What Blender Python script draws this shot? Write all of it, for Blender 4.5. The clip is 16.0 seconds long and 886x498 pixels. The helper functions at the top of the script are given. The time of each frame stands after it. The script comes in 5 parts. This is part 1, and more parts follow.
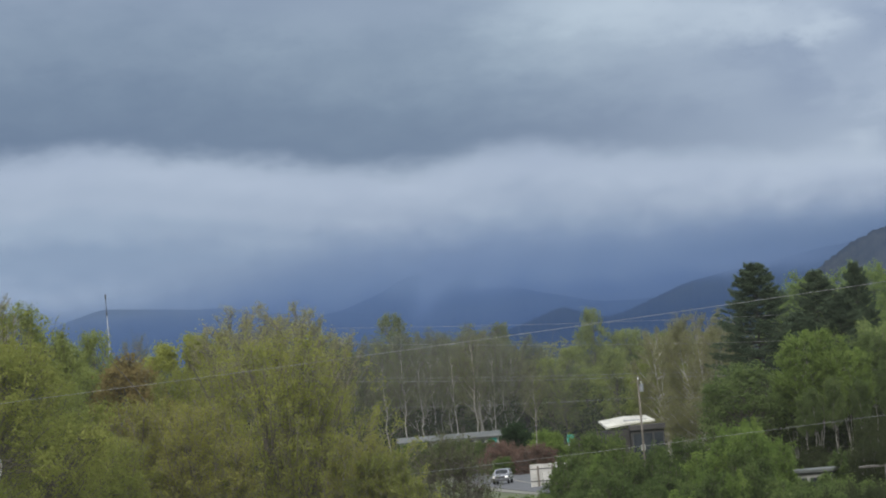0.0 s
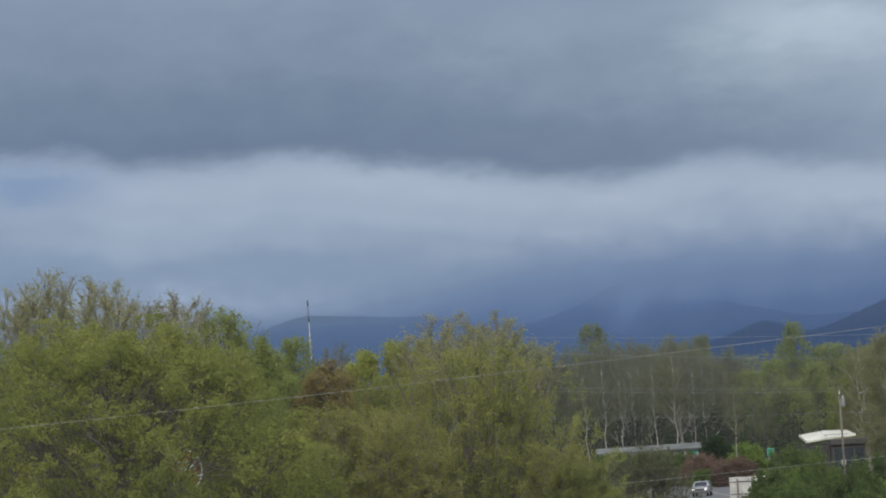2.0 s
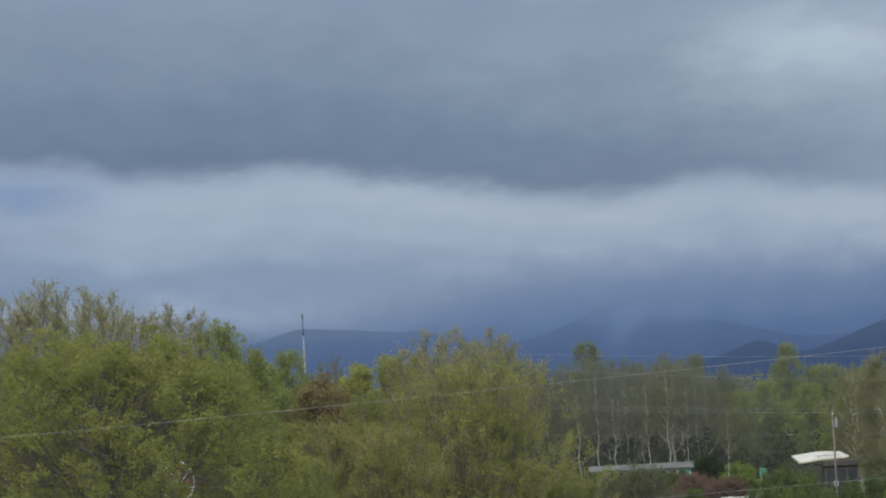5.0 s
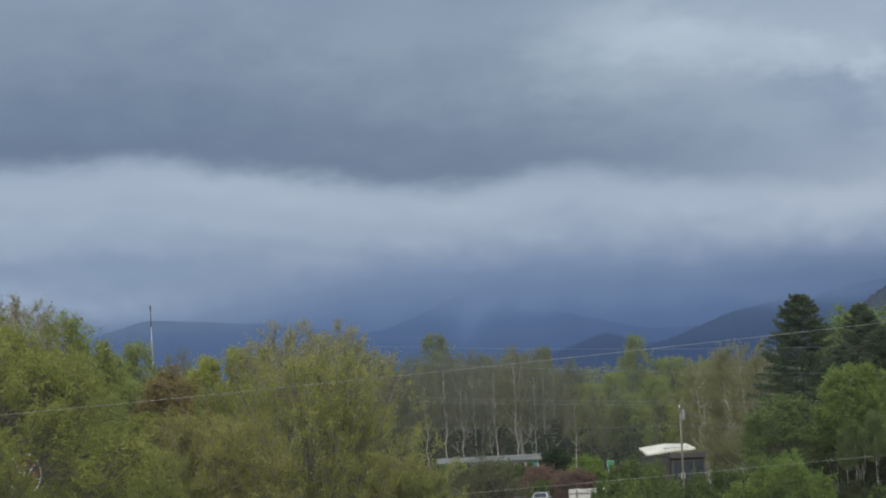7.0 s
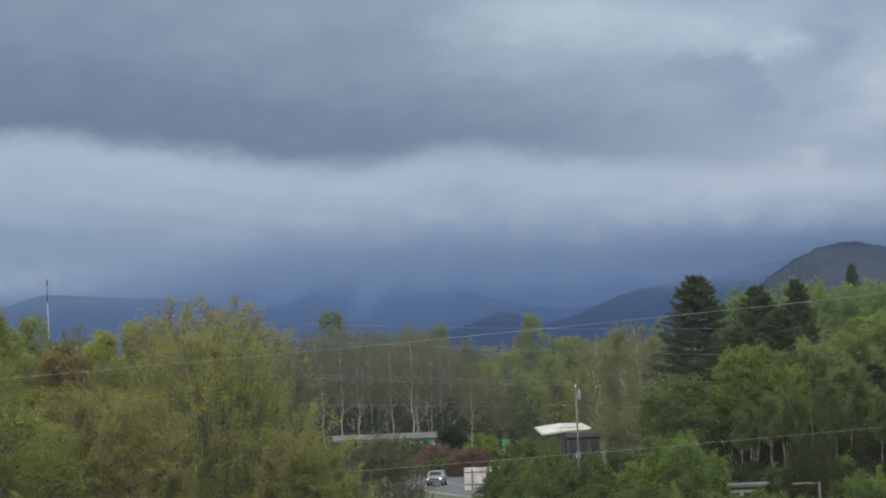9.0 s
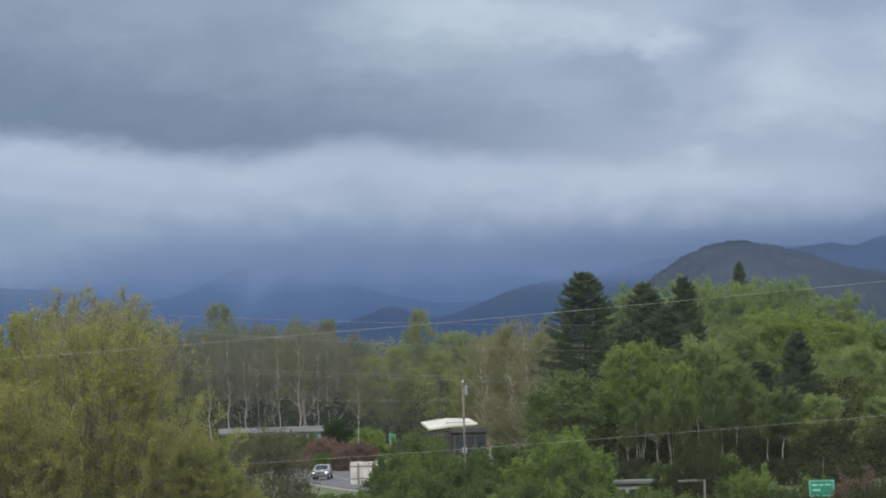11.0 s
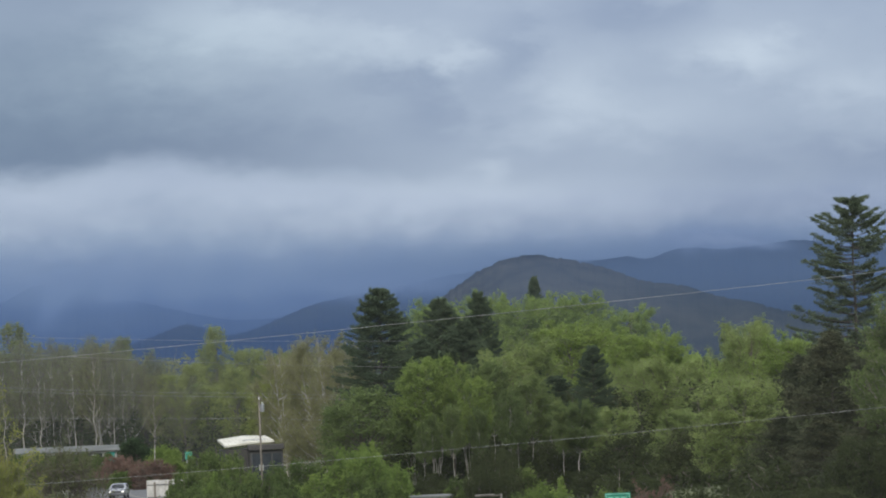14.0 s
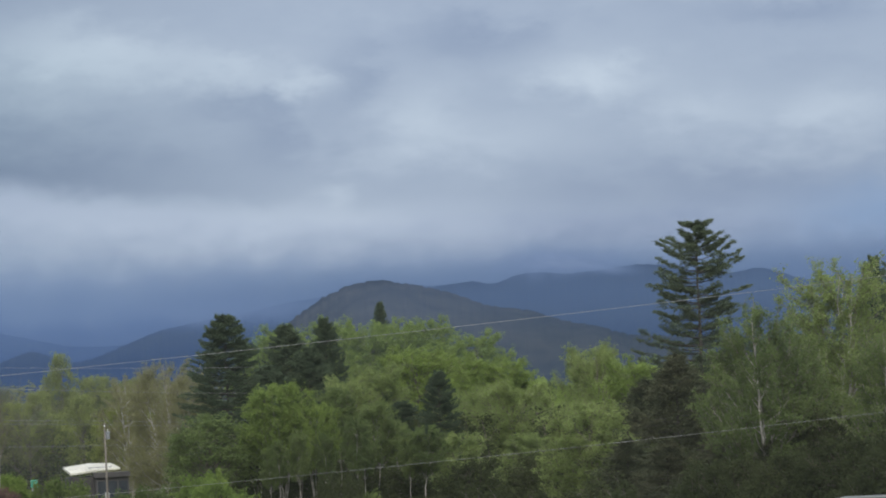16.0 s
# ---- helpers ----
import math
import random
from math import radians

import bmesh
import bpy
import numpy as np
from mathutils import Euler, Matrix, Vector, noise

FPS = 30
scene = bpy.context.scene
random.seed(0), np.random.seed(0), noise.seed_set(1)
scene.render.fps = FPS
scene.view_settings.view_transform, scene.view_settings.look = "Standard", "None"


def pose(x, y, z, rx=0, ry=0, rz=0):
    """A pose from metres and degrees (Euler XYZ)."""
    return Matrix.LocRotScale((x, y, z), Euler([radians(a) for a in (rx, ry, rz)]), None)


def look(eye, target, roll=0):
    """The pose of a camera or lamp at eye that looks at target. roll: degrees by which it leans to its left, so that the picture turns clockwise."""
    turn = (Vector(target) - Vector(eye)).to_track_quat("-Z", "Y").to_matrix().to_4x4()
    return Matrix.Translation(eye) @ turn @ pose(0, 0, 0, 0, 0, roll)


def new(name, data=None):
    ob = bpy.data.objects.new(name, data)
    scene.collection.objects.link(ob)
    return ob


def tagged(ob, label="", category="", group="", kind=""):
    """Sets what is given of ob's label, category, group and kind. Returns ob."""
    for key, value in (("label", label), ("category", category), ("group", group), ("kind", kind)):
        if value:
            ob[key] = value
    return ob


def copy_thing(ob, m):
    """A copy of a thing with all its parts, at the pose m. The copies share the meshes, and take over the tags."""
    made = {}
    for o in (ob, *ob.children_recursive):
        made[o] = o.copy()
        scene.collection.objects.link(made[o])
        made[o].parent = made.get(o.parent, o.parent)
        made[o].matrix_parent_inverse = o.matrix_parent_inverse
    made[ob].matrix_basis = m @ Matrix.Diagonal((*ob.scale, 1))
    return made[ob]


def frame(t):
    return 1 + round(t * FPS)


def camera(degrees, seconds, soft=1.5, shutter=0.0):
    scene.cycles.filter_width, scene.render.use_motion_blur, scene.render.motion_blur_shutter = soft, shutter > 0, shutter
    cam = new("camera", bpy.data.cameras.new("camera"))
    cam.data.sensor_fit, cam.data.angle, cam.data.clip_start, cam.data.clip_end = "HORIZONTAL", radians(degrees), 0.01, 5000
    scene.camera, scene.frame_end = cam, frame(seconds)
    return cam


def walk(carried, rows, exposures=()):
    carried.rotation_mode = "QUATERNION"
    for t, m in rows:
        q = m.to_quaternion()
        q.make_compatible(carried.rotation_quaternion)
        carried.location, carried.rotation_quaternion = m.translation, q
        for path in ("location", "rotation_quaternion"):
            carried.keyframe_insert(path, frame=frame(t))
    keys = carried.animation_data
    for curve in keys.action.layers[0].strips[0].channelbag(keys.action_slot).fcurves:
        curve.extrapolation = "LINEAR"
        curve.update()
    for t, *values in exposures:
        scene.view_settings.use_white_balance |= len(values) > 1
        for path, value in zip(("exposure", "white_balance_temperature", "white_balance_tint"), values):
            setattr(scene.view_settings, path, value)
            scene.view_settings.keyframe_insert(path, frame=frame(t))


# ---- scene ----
cam = camera(13.5, 16.0, soft=1.95)
EYE = 11.0
# seconds, yaw, pitch, roll: the camera turns where it stands
ROWS = [
    (0.0, -0.000, 2.200, -4.800),
    (0.5, 1.178, 2.181, -4.660),
    (1.0, 2.158, 2.253, -4.404),
    (1.5, 2.786, 2.454, -4.400),
    (2.0, 3.076, 2.580, -3.868),
    (2.5, 3.120, 2.811, -2.900),
    (3.0, 3.530, 2.898, -3.285),
    (3.2, 3.733, 2.854, -3.153),
    (5.3, 2.712, 2.804, -2.814),
    (5.5, 2.540, 2.809, -2.662),
    (6.0, 2.336, 2.765, -2.862),
    (6.5, 1.250, 2.656, -2.927),
    (7.0, 0.684, 2.569, -2.983),
    (7.5, 0.297, 2.268, -2.999),
    (8.0, 0.021, 1.832, -3.200),
    (8.5, -0.396, 1.860, -2.736),
    (9.0, -0.862, 2.157, -2.402),
    (11.5, -3.022, 1.959, -2.129),
    (12.0, -3.219, 1.924, -2.623),
    (12.5, -3.785, 1.976, -1.860),
    (13.0, -4.319, 1.953, -1.793),
    (13.5, -4.825, 1.981, -2.109),
    (14.0, -5.708, 2.143, -2.415),
    (14.5, -6.451, 2.232, -2.627),
    (15.0, -7.264, 2.363, -2.616),
    (15.5, -7.726, 2.442, -2.888),
    (16.0, -8.089, 2.426, -2.803),
]
walk(cam, [(t, pose(0, 0, EYE, 0, 0, yaw) @ pose(0, 0, 0, 90 + pitch) @ pose(0, 0, 0, 0, 0, roll)) for t, yaw, pitch, roll in ROWS],
     exposures=((0.0, 0.08), (3.0, -0.08), (6.5, -0.05), (8.0, -0.05), (8.5, -0.10), (9, 0.0), (12.5, 0.16), (16.0, 0.12)))

# ---------------------------------------------------------------- node helpers
def node(nt, kind, **values):
    n = nt.nodes.new(kind)
    for key, value in values.items():
        setattr(n, key, value)
    return n


def put(nt, socket, value):
    if isinstance(value, bpy.types.NodeSocket):
        nt.links.new(value, socket)
    else:
        socket.default_value = value


def calc(nt, op, *args, clamp=False):
    n = node(nt, "ShaderNodeMath", operation=op, use_clamp=clamp)
    for i, a in enumerate(args):
        put(nt, n.inputs[i], a)
    return n.outputs[0]


def smooth(nt, value, low, high):
    n = node(nt, "ShaderNodeMapRange", interpolation_type="SMOOTHSTEP")
    put(nt, n.inputs[0], value)
    n.inputs[1].default_value, n.inputs[2].default_value = low, high
    return n.outputs[0]


def blend(nt, fac, a, b, how="MIX"):
    n = node(nt, "ShaderNodeMix", data_type="RGBA", blend_type=how)
    put(nt, n.inputs[0], fac)
    put(nt, n.inputs[6], a if isinstance(a, bpy.types.NodeSocket) else (*a, 1))
    put(nt, n.inputs[7], b if isinstance(b, bpy.types.NodeSocket) else (*b, 1))
    return n.outputs[2]


def ramp(nt, fac, stops, ease="EASE"):
    n = node(nt, "ShaderNodeValToRGB")
    n.color_ramp.interpolation = ease
    el = n.color_ramp.elements
    while len(el) < len(stops):
        el.new(0.5)
    for e, (p, c) in zip(el, stops):
        e.position, e.color = p, (*c, 1)
    put(nt, n.inputs[0], fac)
    return n.outputs[0]


def combine(nt, x, y, z):
    n = node(nt, "ShaderNodeCombineXYZ")
    for i, a in enumerate((x, y, z)):
        put(nt, n.inputs[i], a)
    return n.outputs[0]


def cloud_noise(nt, vector, scale, detail=3.0, rough=0.5):
    n = node(nt, "ShaderNodeTexNoise")
    put(nt, n.inputs["Vector"], vector)
    n.inputs["Scale"].default_value, n.inputs["Detail"].default_value, n.inputs["Roughness"].default_value = scale, detail, rough
    return n.outputs[0]


def bearings(nt, vector):
    """Degrees round to the right of north and degrees above the horizon, of a direction."""
    n = node(nt, "ShaderNodeSeparateXYZ")
    nt.links.new(vector, n.inputs[0])
    x, y, z = n.outputs
    flat = calc(nt, "SQRT", calc(nt, "ADD", calc(nt, "MULTIPLY", x, x), calc(nt, "MULTIPLY", y, y)))
    az = calc(nt, "MULTIPLY", calc(nt, "ARCTAN2", x, y), 57.29578)
    el = calc(nt, "MULTIPLY", calc(nt, "ARCTAN2", z, flat), 57.29578)
    return az, el


# ---------------------------------------------------------------- sky: a heavy cloud deck with a lit gap under its edge
SUN_EL, SUN_AZ = 36.0, 192.0

# lower edge of the dark deck: degrees round, degrees up
DECK_EDGE = ((-12, 4.30), (-9.6, 4.33), (-8.6, 4.28), (-7.6, 4.06), (-6.6, 4.08), (-5.5, 4.13), (-4.1, 3.95), (-2.4, 3.68),
             (-0.5, 3.46), (1.0, 3.64), (2.3, 3.52), (4.0, 3.30), (6.1, 3.13), (9.0, 3.02), (17.0, 2.9))
# lighter and darker billows: degrees round, degrees up, widths, strength
BILLOWS = (
    (2.2, 5.75, 1.2, 0.45, 0.42), (3.4, 5.50, 1.0, 0.35, 0.26), (-1.8, 5.75, 1.3, 0.35, 0.14), (1.9, 5.0, 0.9, 0.35, 0.12),
    (5.0, 5.32, 0.75, 0.20, 0.26), (5.95, 5.02, 0.42, 0.15, 0.30), (4.75, 4.72, 0.60, 0.18, -0.14), (5.65, 4.35, 0.45, 0.42, -0.16),
    (6.9, 5.05, 0.40, 0.50, -0.14), (7.85, 4.45, 0.60, 0.40, 0.26), (7.2, 3.88, 0.55, 0.22, 0.12), (6.45, 3.32, 0.30, 0.11, 0.20),
    (9.1, 4.08, 0.9, 0.30, 0.16), (10.55, 4.95, 0.80, 0.30, 0.38), (8.8, 5.62, 0.9, 0.25, -0.16), (12.1, 4.35, 0.7, 0.30, 0.18),
    (14.2, 4.25, 0.8, 0.38, 0.24), (13.6, 5.8, 1.3, 0.25, -0.20), (12.4, 3.30, 2.2, 0.32, -0.08), (12.8, 2.6, 3.2, 0.6, -0.24),
    (3.2, 3.88, 2.0, 0.28, -0.08), (5.4, 3.02, 3.2, 0.28, 0.10), (8.8, 2.45, 2.2, 0.45, -0.10), (1.0, 4.7, 2.4, 0.5, 0.10), (-4.5, 4.35, 5.0, 0.35, -0.07), (-5.5, 5.2, 3.0, 0.6, -0.07),
    (-5.0, 3.0, 2.5, 0.7, 0.10), (-8.0, 2.9, 1.6, 0.25, 0.08),
)

world = bpy.data.worlds.new("overcast_sky")
world.use_nodes = True
scene.world = world
nt = world.node_tree
nt.nodes.clear()
direction = node(nt, "ShaderNodeTexCoord").outputs["Generated"]
az, el = bearings(nt, direction)
flat = combine(nt, calc(nt, "MULTIPLY", az, 0.5), el, 0.0)
big = calc(nt, "SUBTRACT", cloud_noise(nt, flat, 0.55, 3.0), 0.5)
fine = calc(nt, "SUBTRACT", cloud_noise(nt, flat, 2.1, 5.0, 0.55), 0.5)
curve = node(nt, "ShaderNodeFloatCurve")
points = curve.mapping.curves[0].points
while len(points) < len(DECK_EDGE):
    points.new(0.5, 0.5)
for p, (a, e) in zip(points, DECK_EDGE):
    p.location = ((a + 12) / 29, (e - 2) / 3)
curve.mapping.update()
put(nt, curve.inputs[1], calc(nt, "DIVIDE", calc(nt, "ADD", az, 12.0), 29.0, clamp=True))
edge = calc(nt, "ADD", calc(nt, "MULTIPLY", curve.outputs[0], 3.0), 2.0)
over = calc(nt, "SUBTRACT", el, edge)
tiny = calc(nt, "SUBTRACT", cloud_noise(nt, flat, 6.5, 4.0, 0.55), 0.5)
over = calc(nt, "ADD", over, calc(nt, "ADD", calc(nt, "MULTIPLY", fine, 0.42), calc(nt, "MULTIPLY", tiny, 0.13)))
below = ramp(nt, calc(nt, "DIVIDE", calc(nt, "ADD", over, 3.5), 3.5), [
    (0.00, (0.160, 0.238, 0.390)), (0.40, (0.168, 0.248, 0.400)), (0.55, (0.212, 0.294, 0.442)), (0.68, (0.268, 0.348, 0.488)),
    (0.80, (0.325, 0.400, 0.535)), (0.92, (0.370, 0.445, 0.580)), (1.0, (0.378, 0.454, 0.585))])
above = ramp(nt, calc(nt, "DIVIDE", over, 3.5), [
    (0.00, (0.143, 0.203, 0.312)), (0.22, (0.168, 0.232, 0.338)), (0.45, (0.212, 0.280, 0.386)), (0.80, (0.244, 0.310, 0.425)),
    (1.0, (0.29, 0.35, 0.45))])
above = blend(nt, calc(nt, "MULTIPLY", smooth(nt, az, -1.0, 7.5), 0.82), above, (0.370, 0.445, 0.575))
edge_soft = smooth(nt, over, -0.24, 0.30)
cloud = blend(nt, edge_soft, below, above)
gain = calc(nt, "ADD", calc(nt, "MULTIPLY", big, 0.20), 1.0)
streaky = calc(nt, "SUBTRACT", cloud_noise(nt, combine(nt, calc(nt, "MULTIPLY", az, 0.42), calc(nt, "ADD", el, calc(nt, "MULTIPLY", fine, 0.8)), 4.0), 1.15, 4.0, 0.5), 0.5)
right = smooth(nt, az, 0.5, 7.0)
gain = calc(nt, "ADD", gain, calc(nt, "MULTIPLY", fine, 0.16))
gain = calc(nt, "ADD", gain, calc(nt, "MULTIPLY", calc(nt, "MULTIPLY", streaky, calc(nt, "MULTIPLY", right, smooth(nt, over, -0.8, 0.4))), 0.18))
gain = calc(nt, "ADD", gain, calc(nt, "MULTIPLY", calc(nt, "MULTIPLY", tiny, right), 0.04))
az_w = calc(nt, "ADD", az, calc(nt, "ADD", calc(nt, "MULTIPLY", fine, 1.5), calc(nt, "MULTIPLY", tiny, 0.30)))
el_w = calc(nt, "ADD", el, calc(nt, "ADD", calc(nt, "MULTIPLY", fine, 0.75), calc(nt, "MULTIPLY", tiny, 0.18)))
for b_az, b_el, w_az, w_el, strength in BILLOWS:
    u = calc(nt, "DIVIDE", calc(nt, "SUBTRACT", az_w, b_az), w_az)
    v = calc(nt, "DIVIDE", calc(nt, "SUBTRACT", el_w, b_el), w_el)
    d2 = calc(nt, "ADD", calc(nt, "MULTIPLY", u, u), calc(nt, "MULTIPLY", v, v))
    gain = calc(nt, "ADD", gain, calc(nt, "MULTIPLY", calc(nt, "POWER", 2.71828, calc(nt, "MULTIPLY", d2, -0.7)), strength))
warm = calc(nt, "SUBTRACT", gain, 1.0)
cloud = blend(nt, 1.0, cloud, combine(nt, calc(nt, "ADD", calc(nt, "MULTIPLY", warm, 1.2), 1.0), calc(nt, "ADD", calc(nt, "MULTIPLY", warm, 1.06), 1.0), calc(nt, "ADD", calc(nt, "MULTIPLY", warm, 0.74), 1.0)), "MULTIPLY")
# thin places that let the blue through, the pale strip over the low ridge, the murk over the foothills
for g_az, g_el, w_az, w_el, tint, much in ((-9.4, 3.92, 0.95, 0.30, (0.185, 0.285, 0.480), 0.80), (15.0, 2.6, 1.3, 0.45, (0.185, 0.295, 0.500), 0.75),
                                           (-8.0, 1.88, 3.0, 0.30, (0.400, 0.500, 0.660), 0.92), (3.2, 1.45, 2.6, 0.36, (0.100, 0.162, 0.325), 0.60),
                                           (0.2, 1.9, 1.8, 0.45, (0.160, 0.236, 0.410), 0.6)):
    u = calc(nt, "DIVIDE", calc(nt, "SUBTRACT", az_w, g_az), w_az)
    v = calc(nt, "DIVIDE", calc(nt, "SUBTRACT", el_w, g_el), w_el)
    d2 = calc(nt, "ADD", calc(nt, "MULTIPLY", u, u), calc(nt, "MULTIPLY", v, v))
    cloud = blend(nt, calc(nt, "MULTIPLY", calc(nt, "POWER", 2.71828, calc(nt, "MULTIPLY", d2, -0.7)), much), cloud, tint)
# overhead the overcast is brighter, as overcast skies are
high = smooth(nt, el, 8.0, 60.0)
cloud = blend(nt, high, cloud, (1.75, 1.83, 1.95))
sky = node(nt, "ShaderNodeTexSky", sky_type="NISHITA", sun_disc=False, sun_elevation=radians(SUN_EL), sun_rotation=radians(SUN_AZ))
clear = node(nt, "ShaderNodeBackground")
clear.inputs[1].default_value = 0.07
nt.links.new(sky.outputs[0], clear.inputs[0])
deck = node(nt, "ShaderNodeBackground")
nt.links.new(cloud, deck.inputs[0])
mixed = node(nt, "ShaderNodeMixShader")
mixed.inputs[0].default_value = 0.93
nt.links.new(clear.outputs[0], mixed.inputs[1])
nt.links.new(deck.outputs[0], mixed.inputs[2])
nt.links.new(mixed.outputs[0], node(nt, "ShaderNodeOutputWorld").inputs[0])

sun = new("sun", bpy.data.lights.new("sun", "SUN"))
sun.data.energy, sun.data.angle, sun.data.color = 2.1, radians(30), (1.0, 0.96, 0.88)
a, e = radians(SUN_AZ), radians(SUN_EL)
sun.matrix_world = look((0, 0, 0), (-math.sin(a) * math.cos(e), -math.cos(a) * math.cos(e), -math.sin(e)))


# ---------------------------------------------------------------- materials
def material(name):
    m = bpy.data.materials.new(name)
    m.use_nodes = True
    m.node_tree.nodes.clear()
    return m, m.node_tree


def finish(nt, shader):
    nt.links.new(shader, node(nt, "ShaderNodeOutputMaterial").inputs[0])


def surface(name, dark, light, scale, rough=0.8, metal=0.0, bump=0.0, fine=8.0, grain=0.35):
    """A painted, wooden, stone or earthen surface with patches and grain."""
    m, nt = material(name)
    where = node(nt, "ShaderNodeTexCoord").outputs["Object"]
    a = cloud_noise(nt, where, scale, 4.0, 0.6)
    b = cloud_noise(nt, where, scale * fine, 3.0, 0.6)
    fac = calc(nt, "ADD", calc(nt, "MULTIPLY", a, 1 - grain), calc(nt, "MULTIPLY", b, grain))
    col = blend(nt, smooth(nt, fac, 0.3, 0.7), dark, light)
    p = node(nt, "ShaderNodeBsdfPrincipled")
    nt.links.new(col, p.inputs["Base Color"])
    p.inputs["Metallic"].default_value = metal
    put(nt, p.inputs["Roughness"], calc(nt, "ADD", calc(nt, "MULTIPLY", b, 0.2), rough - 0.1, clamp=True))
    if bump:
        n = node(nt, "ShaderNodeBump")
        n.inputs["Strength"].default_value, n.inputs["Distance"].default_value = 0.6, bump
        nt.links.new(fac, n.inputs["Height"])
        nt.links.new(n.outputs[0], p.inputs["Normal"])
    finish(nt, p.outputs[0])
    return m


def leaves(name, stops, through_light=0.55, patch=0.35):
    """Leaf blades: each blade its own shade, patches over the crown, some light let through."""
    m, nt = material(name)
    island = node(nt, "ShaderNodeNewGeometry").outputs["Random Per Island"]
    where = node(nt, "ShaderNodeTexCoord").outputs["Object"]
    tree = node(nt, "ShaderNodeObjectInfo").outputs["Random"]
    a = cloud_noise(nt, where, patch, 3.0, 0.6)
    fac = calc(nt, "ADD", calc(nt, "MULTIPLY", island, 0.18), calc(nt, "MULTIPLY", a, 1.0))
    fac = calc(nt, "ADD", fac, calc(nt, "MULTIPLY", tree, 0.30))
    fac = calc(nt, "SUBTRACT", fac, 0.24, clamp=True)
    col = ramp(nt, fac, stops, "LINEAR")
    d = node(nt, "ShaderNodeBsdfDiffuse")
    t = node(nt, "ShaderNodeBsdfTranslucent")
    nt.links.new(col, d.inputs[0])
    nt.links.new(col, t.inputs[0])
    s = node(nt, "ShaderNodeMixShader")
    s.inputs[0].default_value = through_light
    nt.links.new(d.outputs[0], s.inputs[1])
    nt.links.new(t.outputs[0], s.inputs[2])
    finish(nt, s.outputs[0])
    return m


OLIVE = leaves("olive_spring_leaves", [(0.0, (0.126, 0.146, 0.043)), (0.5, (0.218, 0.242, 0.065)), (1.0, (0.355, 0.352, 0.102))])
WARM_OLIVE = leaves("warm_spring_leaves", [(0.0, (0.188, 0.190, 0.055)), (0.5, (0.278, 0.276, 0.076)), (1.0, (0.375, 0.352, 0.100))])
YELLOW_OLIVE = leaves("yellow_spring_leaves", [(0.0, (0.170, 0.190, 0.054)), (0.5, (0.275, 0.292, 0.074)), (1.0, (0.400, 0.385, 0.098))])
BRIGHT = leaves("bright_spring_leaves", [(0.0, (0.108, 0.152, 0.046)), (0.5, (0.192, 0.260, 0.070)), (1.0, (0.285, 0.362, 0.096))])
MID_GREEN = leaves("mid_green_leaves", [(0.0, (0.046, 0.074, 0.028)), (0.5, (0.096, 0.136, 0.042)), (1.0, (0.195, 0.245, 0.072))], patch=0.6)
DULL = leaves("dull_green_leaves", [(0.0, (0.125, 0.165, 0.062)), (0.5, (0.205, 0.262, 0.092)), (1.0, (0.295, 0.355, 0.124))])
DEEP_GREEN = leaves("deep_green_leaves", [(0.0, (0.018, 0.034, 0.021)), (0.5, (0.040, 0.066, 0.031)), (1.0, (0.075, 0.110, 0.045))])
SOFT_GREEN = leaves("soft_green_leaves", [(0.0, (0.105, 0.122, 0.044)), (0.5, (0.160, 0.182, 0.062)), (1.0, (0.225, 0.245, 0.084))])
FRESH_GREEN = leaves("fresh_green_leaves", [(0.0, (0.078, 0.124, 0.034)), (0.5, (0.145, 0.208, 0.052)), (1.0, (0.250, 0.318, 0.082))])
OLIVE_BUD = leaves("olive_buds", [(0.0, (0.100, 0.116, 0.050)), (0.5, (0.172, 0.196, 0.080)), (1.0, (0.262, 0.284, 0.114))])
YELLOW_BUD = leaves("pale_yellow_buds", [(0.0, (0.230, 0.232, 0.092)), (0.5, (0.330, 0.328, 0.130)), (1.0, (0.420, 0.405, 0.170))])
SPRING = leaves("spring_green_leaves", [(0.0, (0.160, 0.190, 0.060)), (0.5, (0.225, 0.260, 0.080)), (1.0, (0.300, 0.330, 0.105))])
GREY_GREEN = leaves("grey_green_leaves", [(0.0, (0.060, 0.068, 0.036)), (0.5, (0.120, 0.132, 0.064)), (1.0, (0.190, 0.200, 0.095))])
# undergrowth green, darkened in place of the shade under the trees
SHADE_GREEN = leaves("shaded_undergrowth_leaves", [(0.0, (0.028, 0.038, 0.018)), (0.5, (0.052, 0.064, 0.028)), (1.0, (0.090, 0.104, 0.046))])
FRESH_OLIVE = leaves("fresh_olive_leaves", [(0.0, (0.078, 0.110, 0.045)), (0.5, (0.134, 0.180, 0.066)), (1.0, (0.210, 0.260, 0.092))])
ORANGE = leaves("orange_brown_leaves", [(0.0, (0.145, 0.118, 0.050)), (0.5, (0.230, 0.182, 0.076)), (1.0, (0.310, 0.250, 0.100))])
RED_BUD = leaves("red_bud_leaves", [(0.0, (0.085, 0.056, 0.046)), (0.5, (0.185, 0.118, 0.094)), (1.0, (0.270, 0.185, 0.140))])
BEIGE_BUD = leaves("beige_buds", [(0.0, (0.142, 0.146, 0.072)), (0.5, (0.222, 0.224, 0.110)), (1.0, (0.305, 0.298, 0.150))])
GREY_BUD = leaves("grey_brown_buds", [(0.0, (0.105, 0.112, 0.058)), (0.5, (0.178, 0.190, 0.096)), (1.0, (0.262, 0.275, 0.140))])
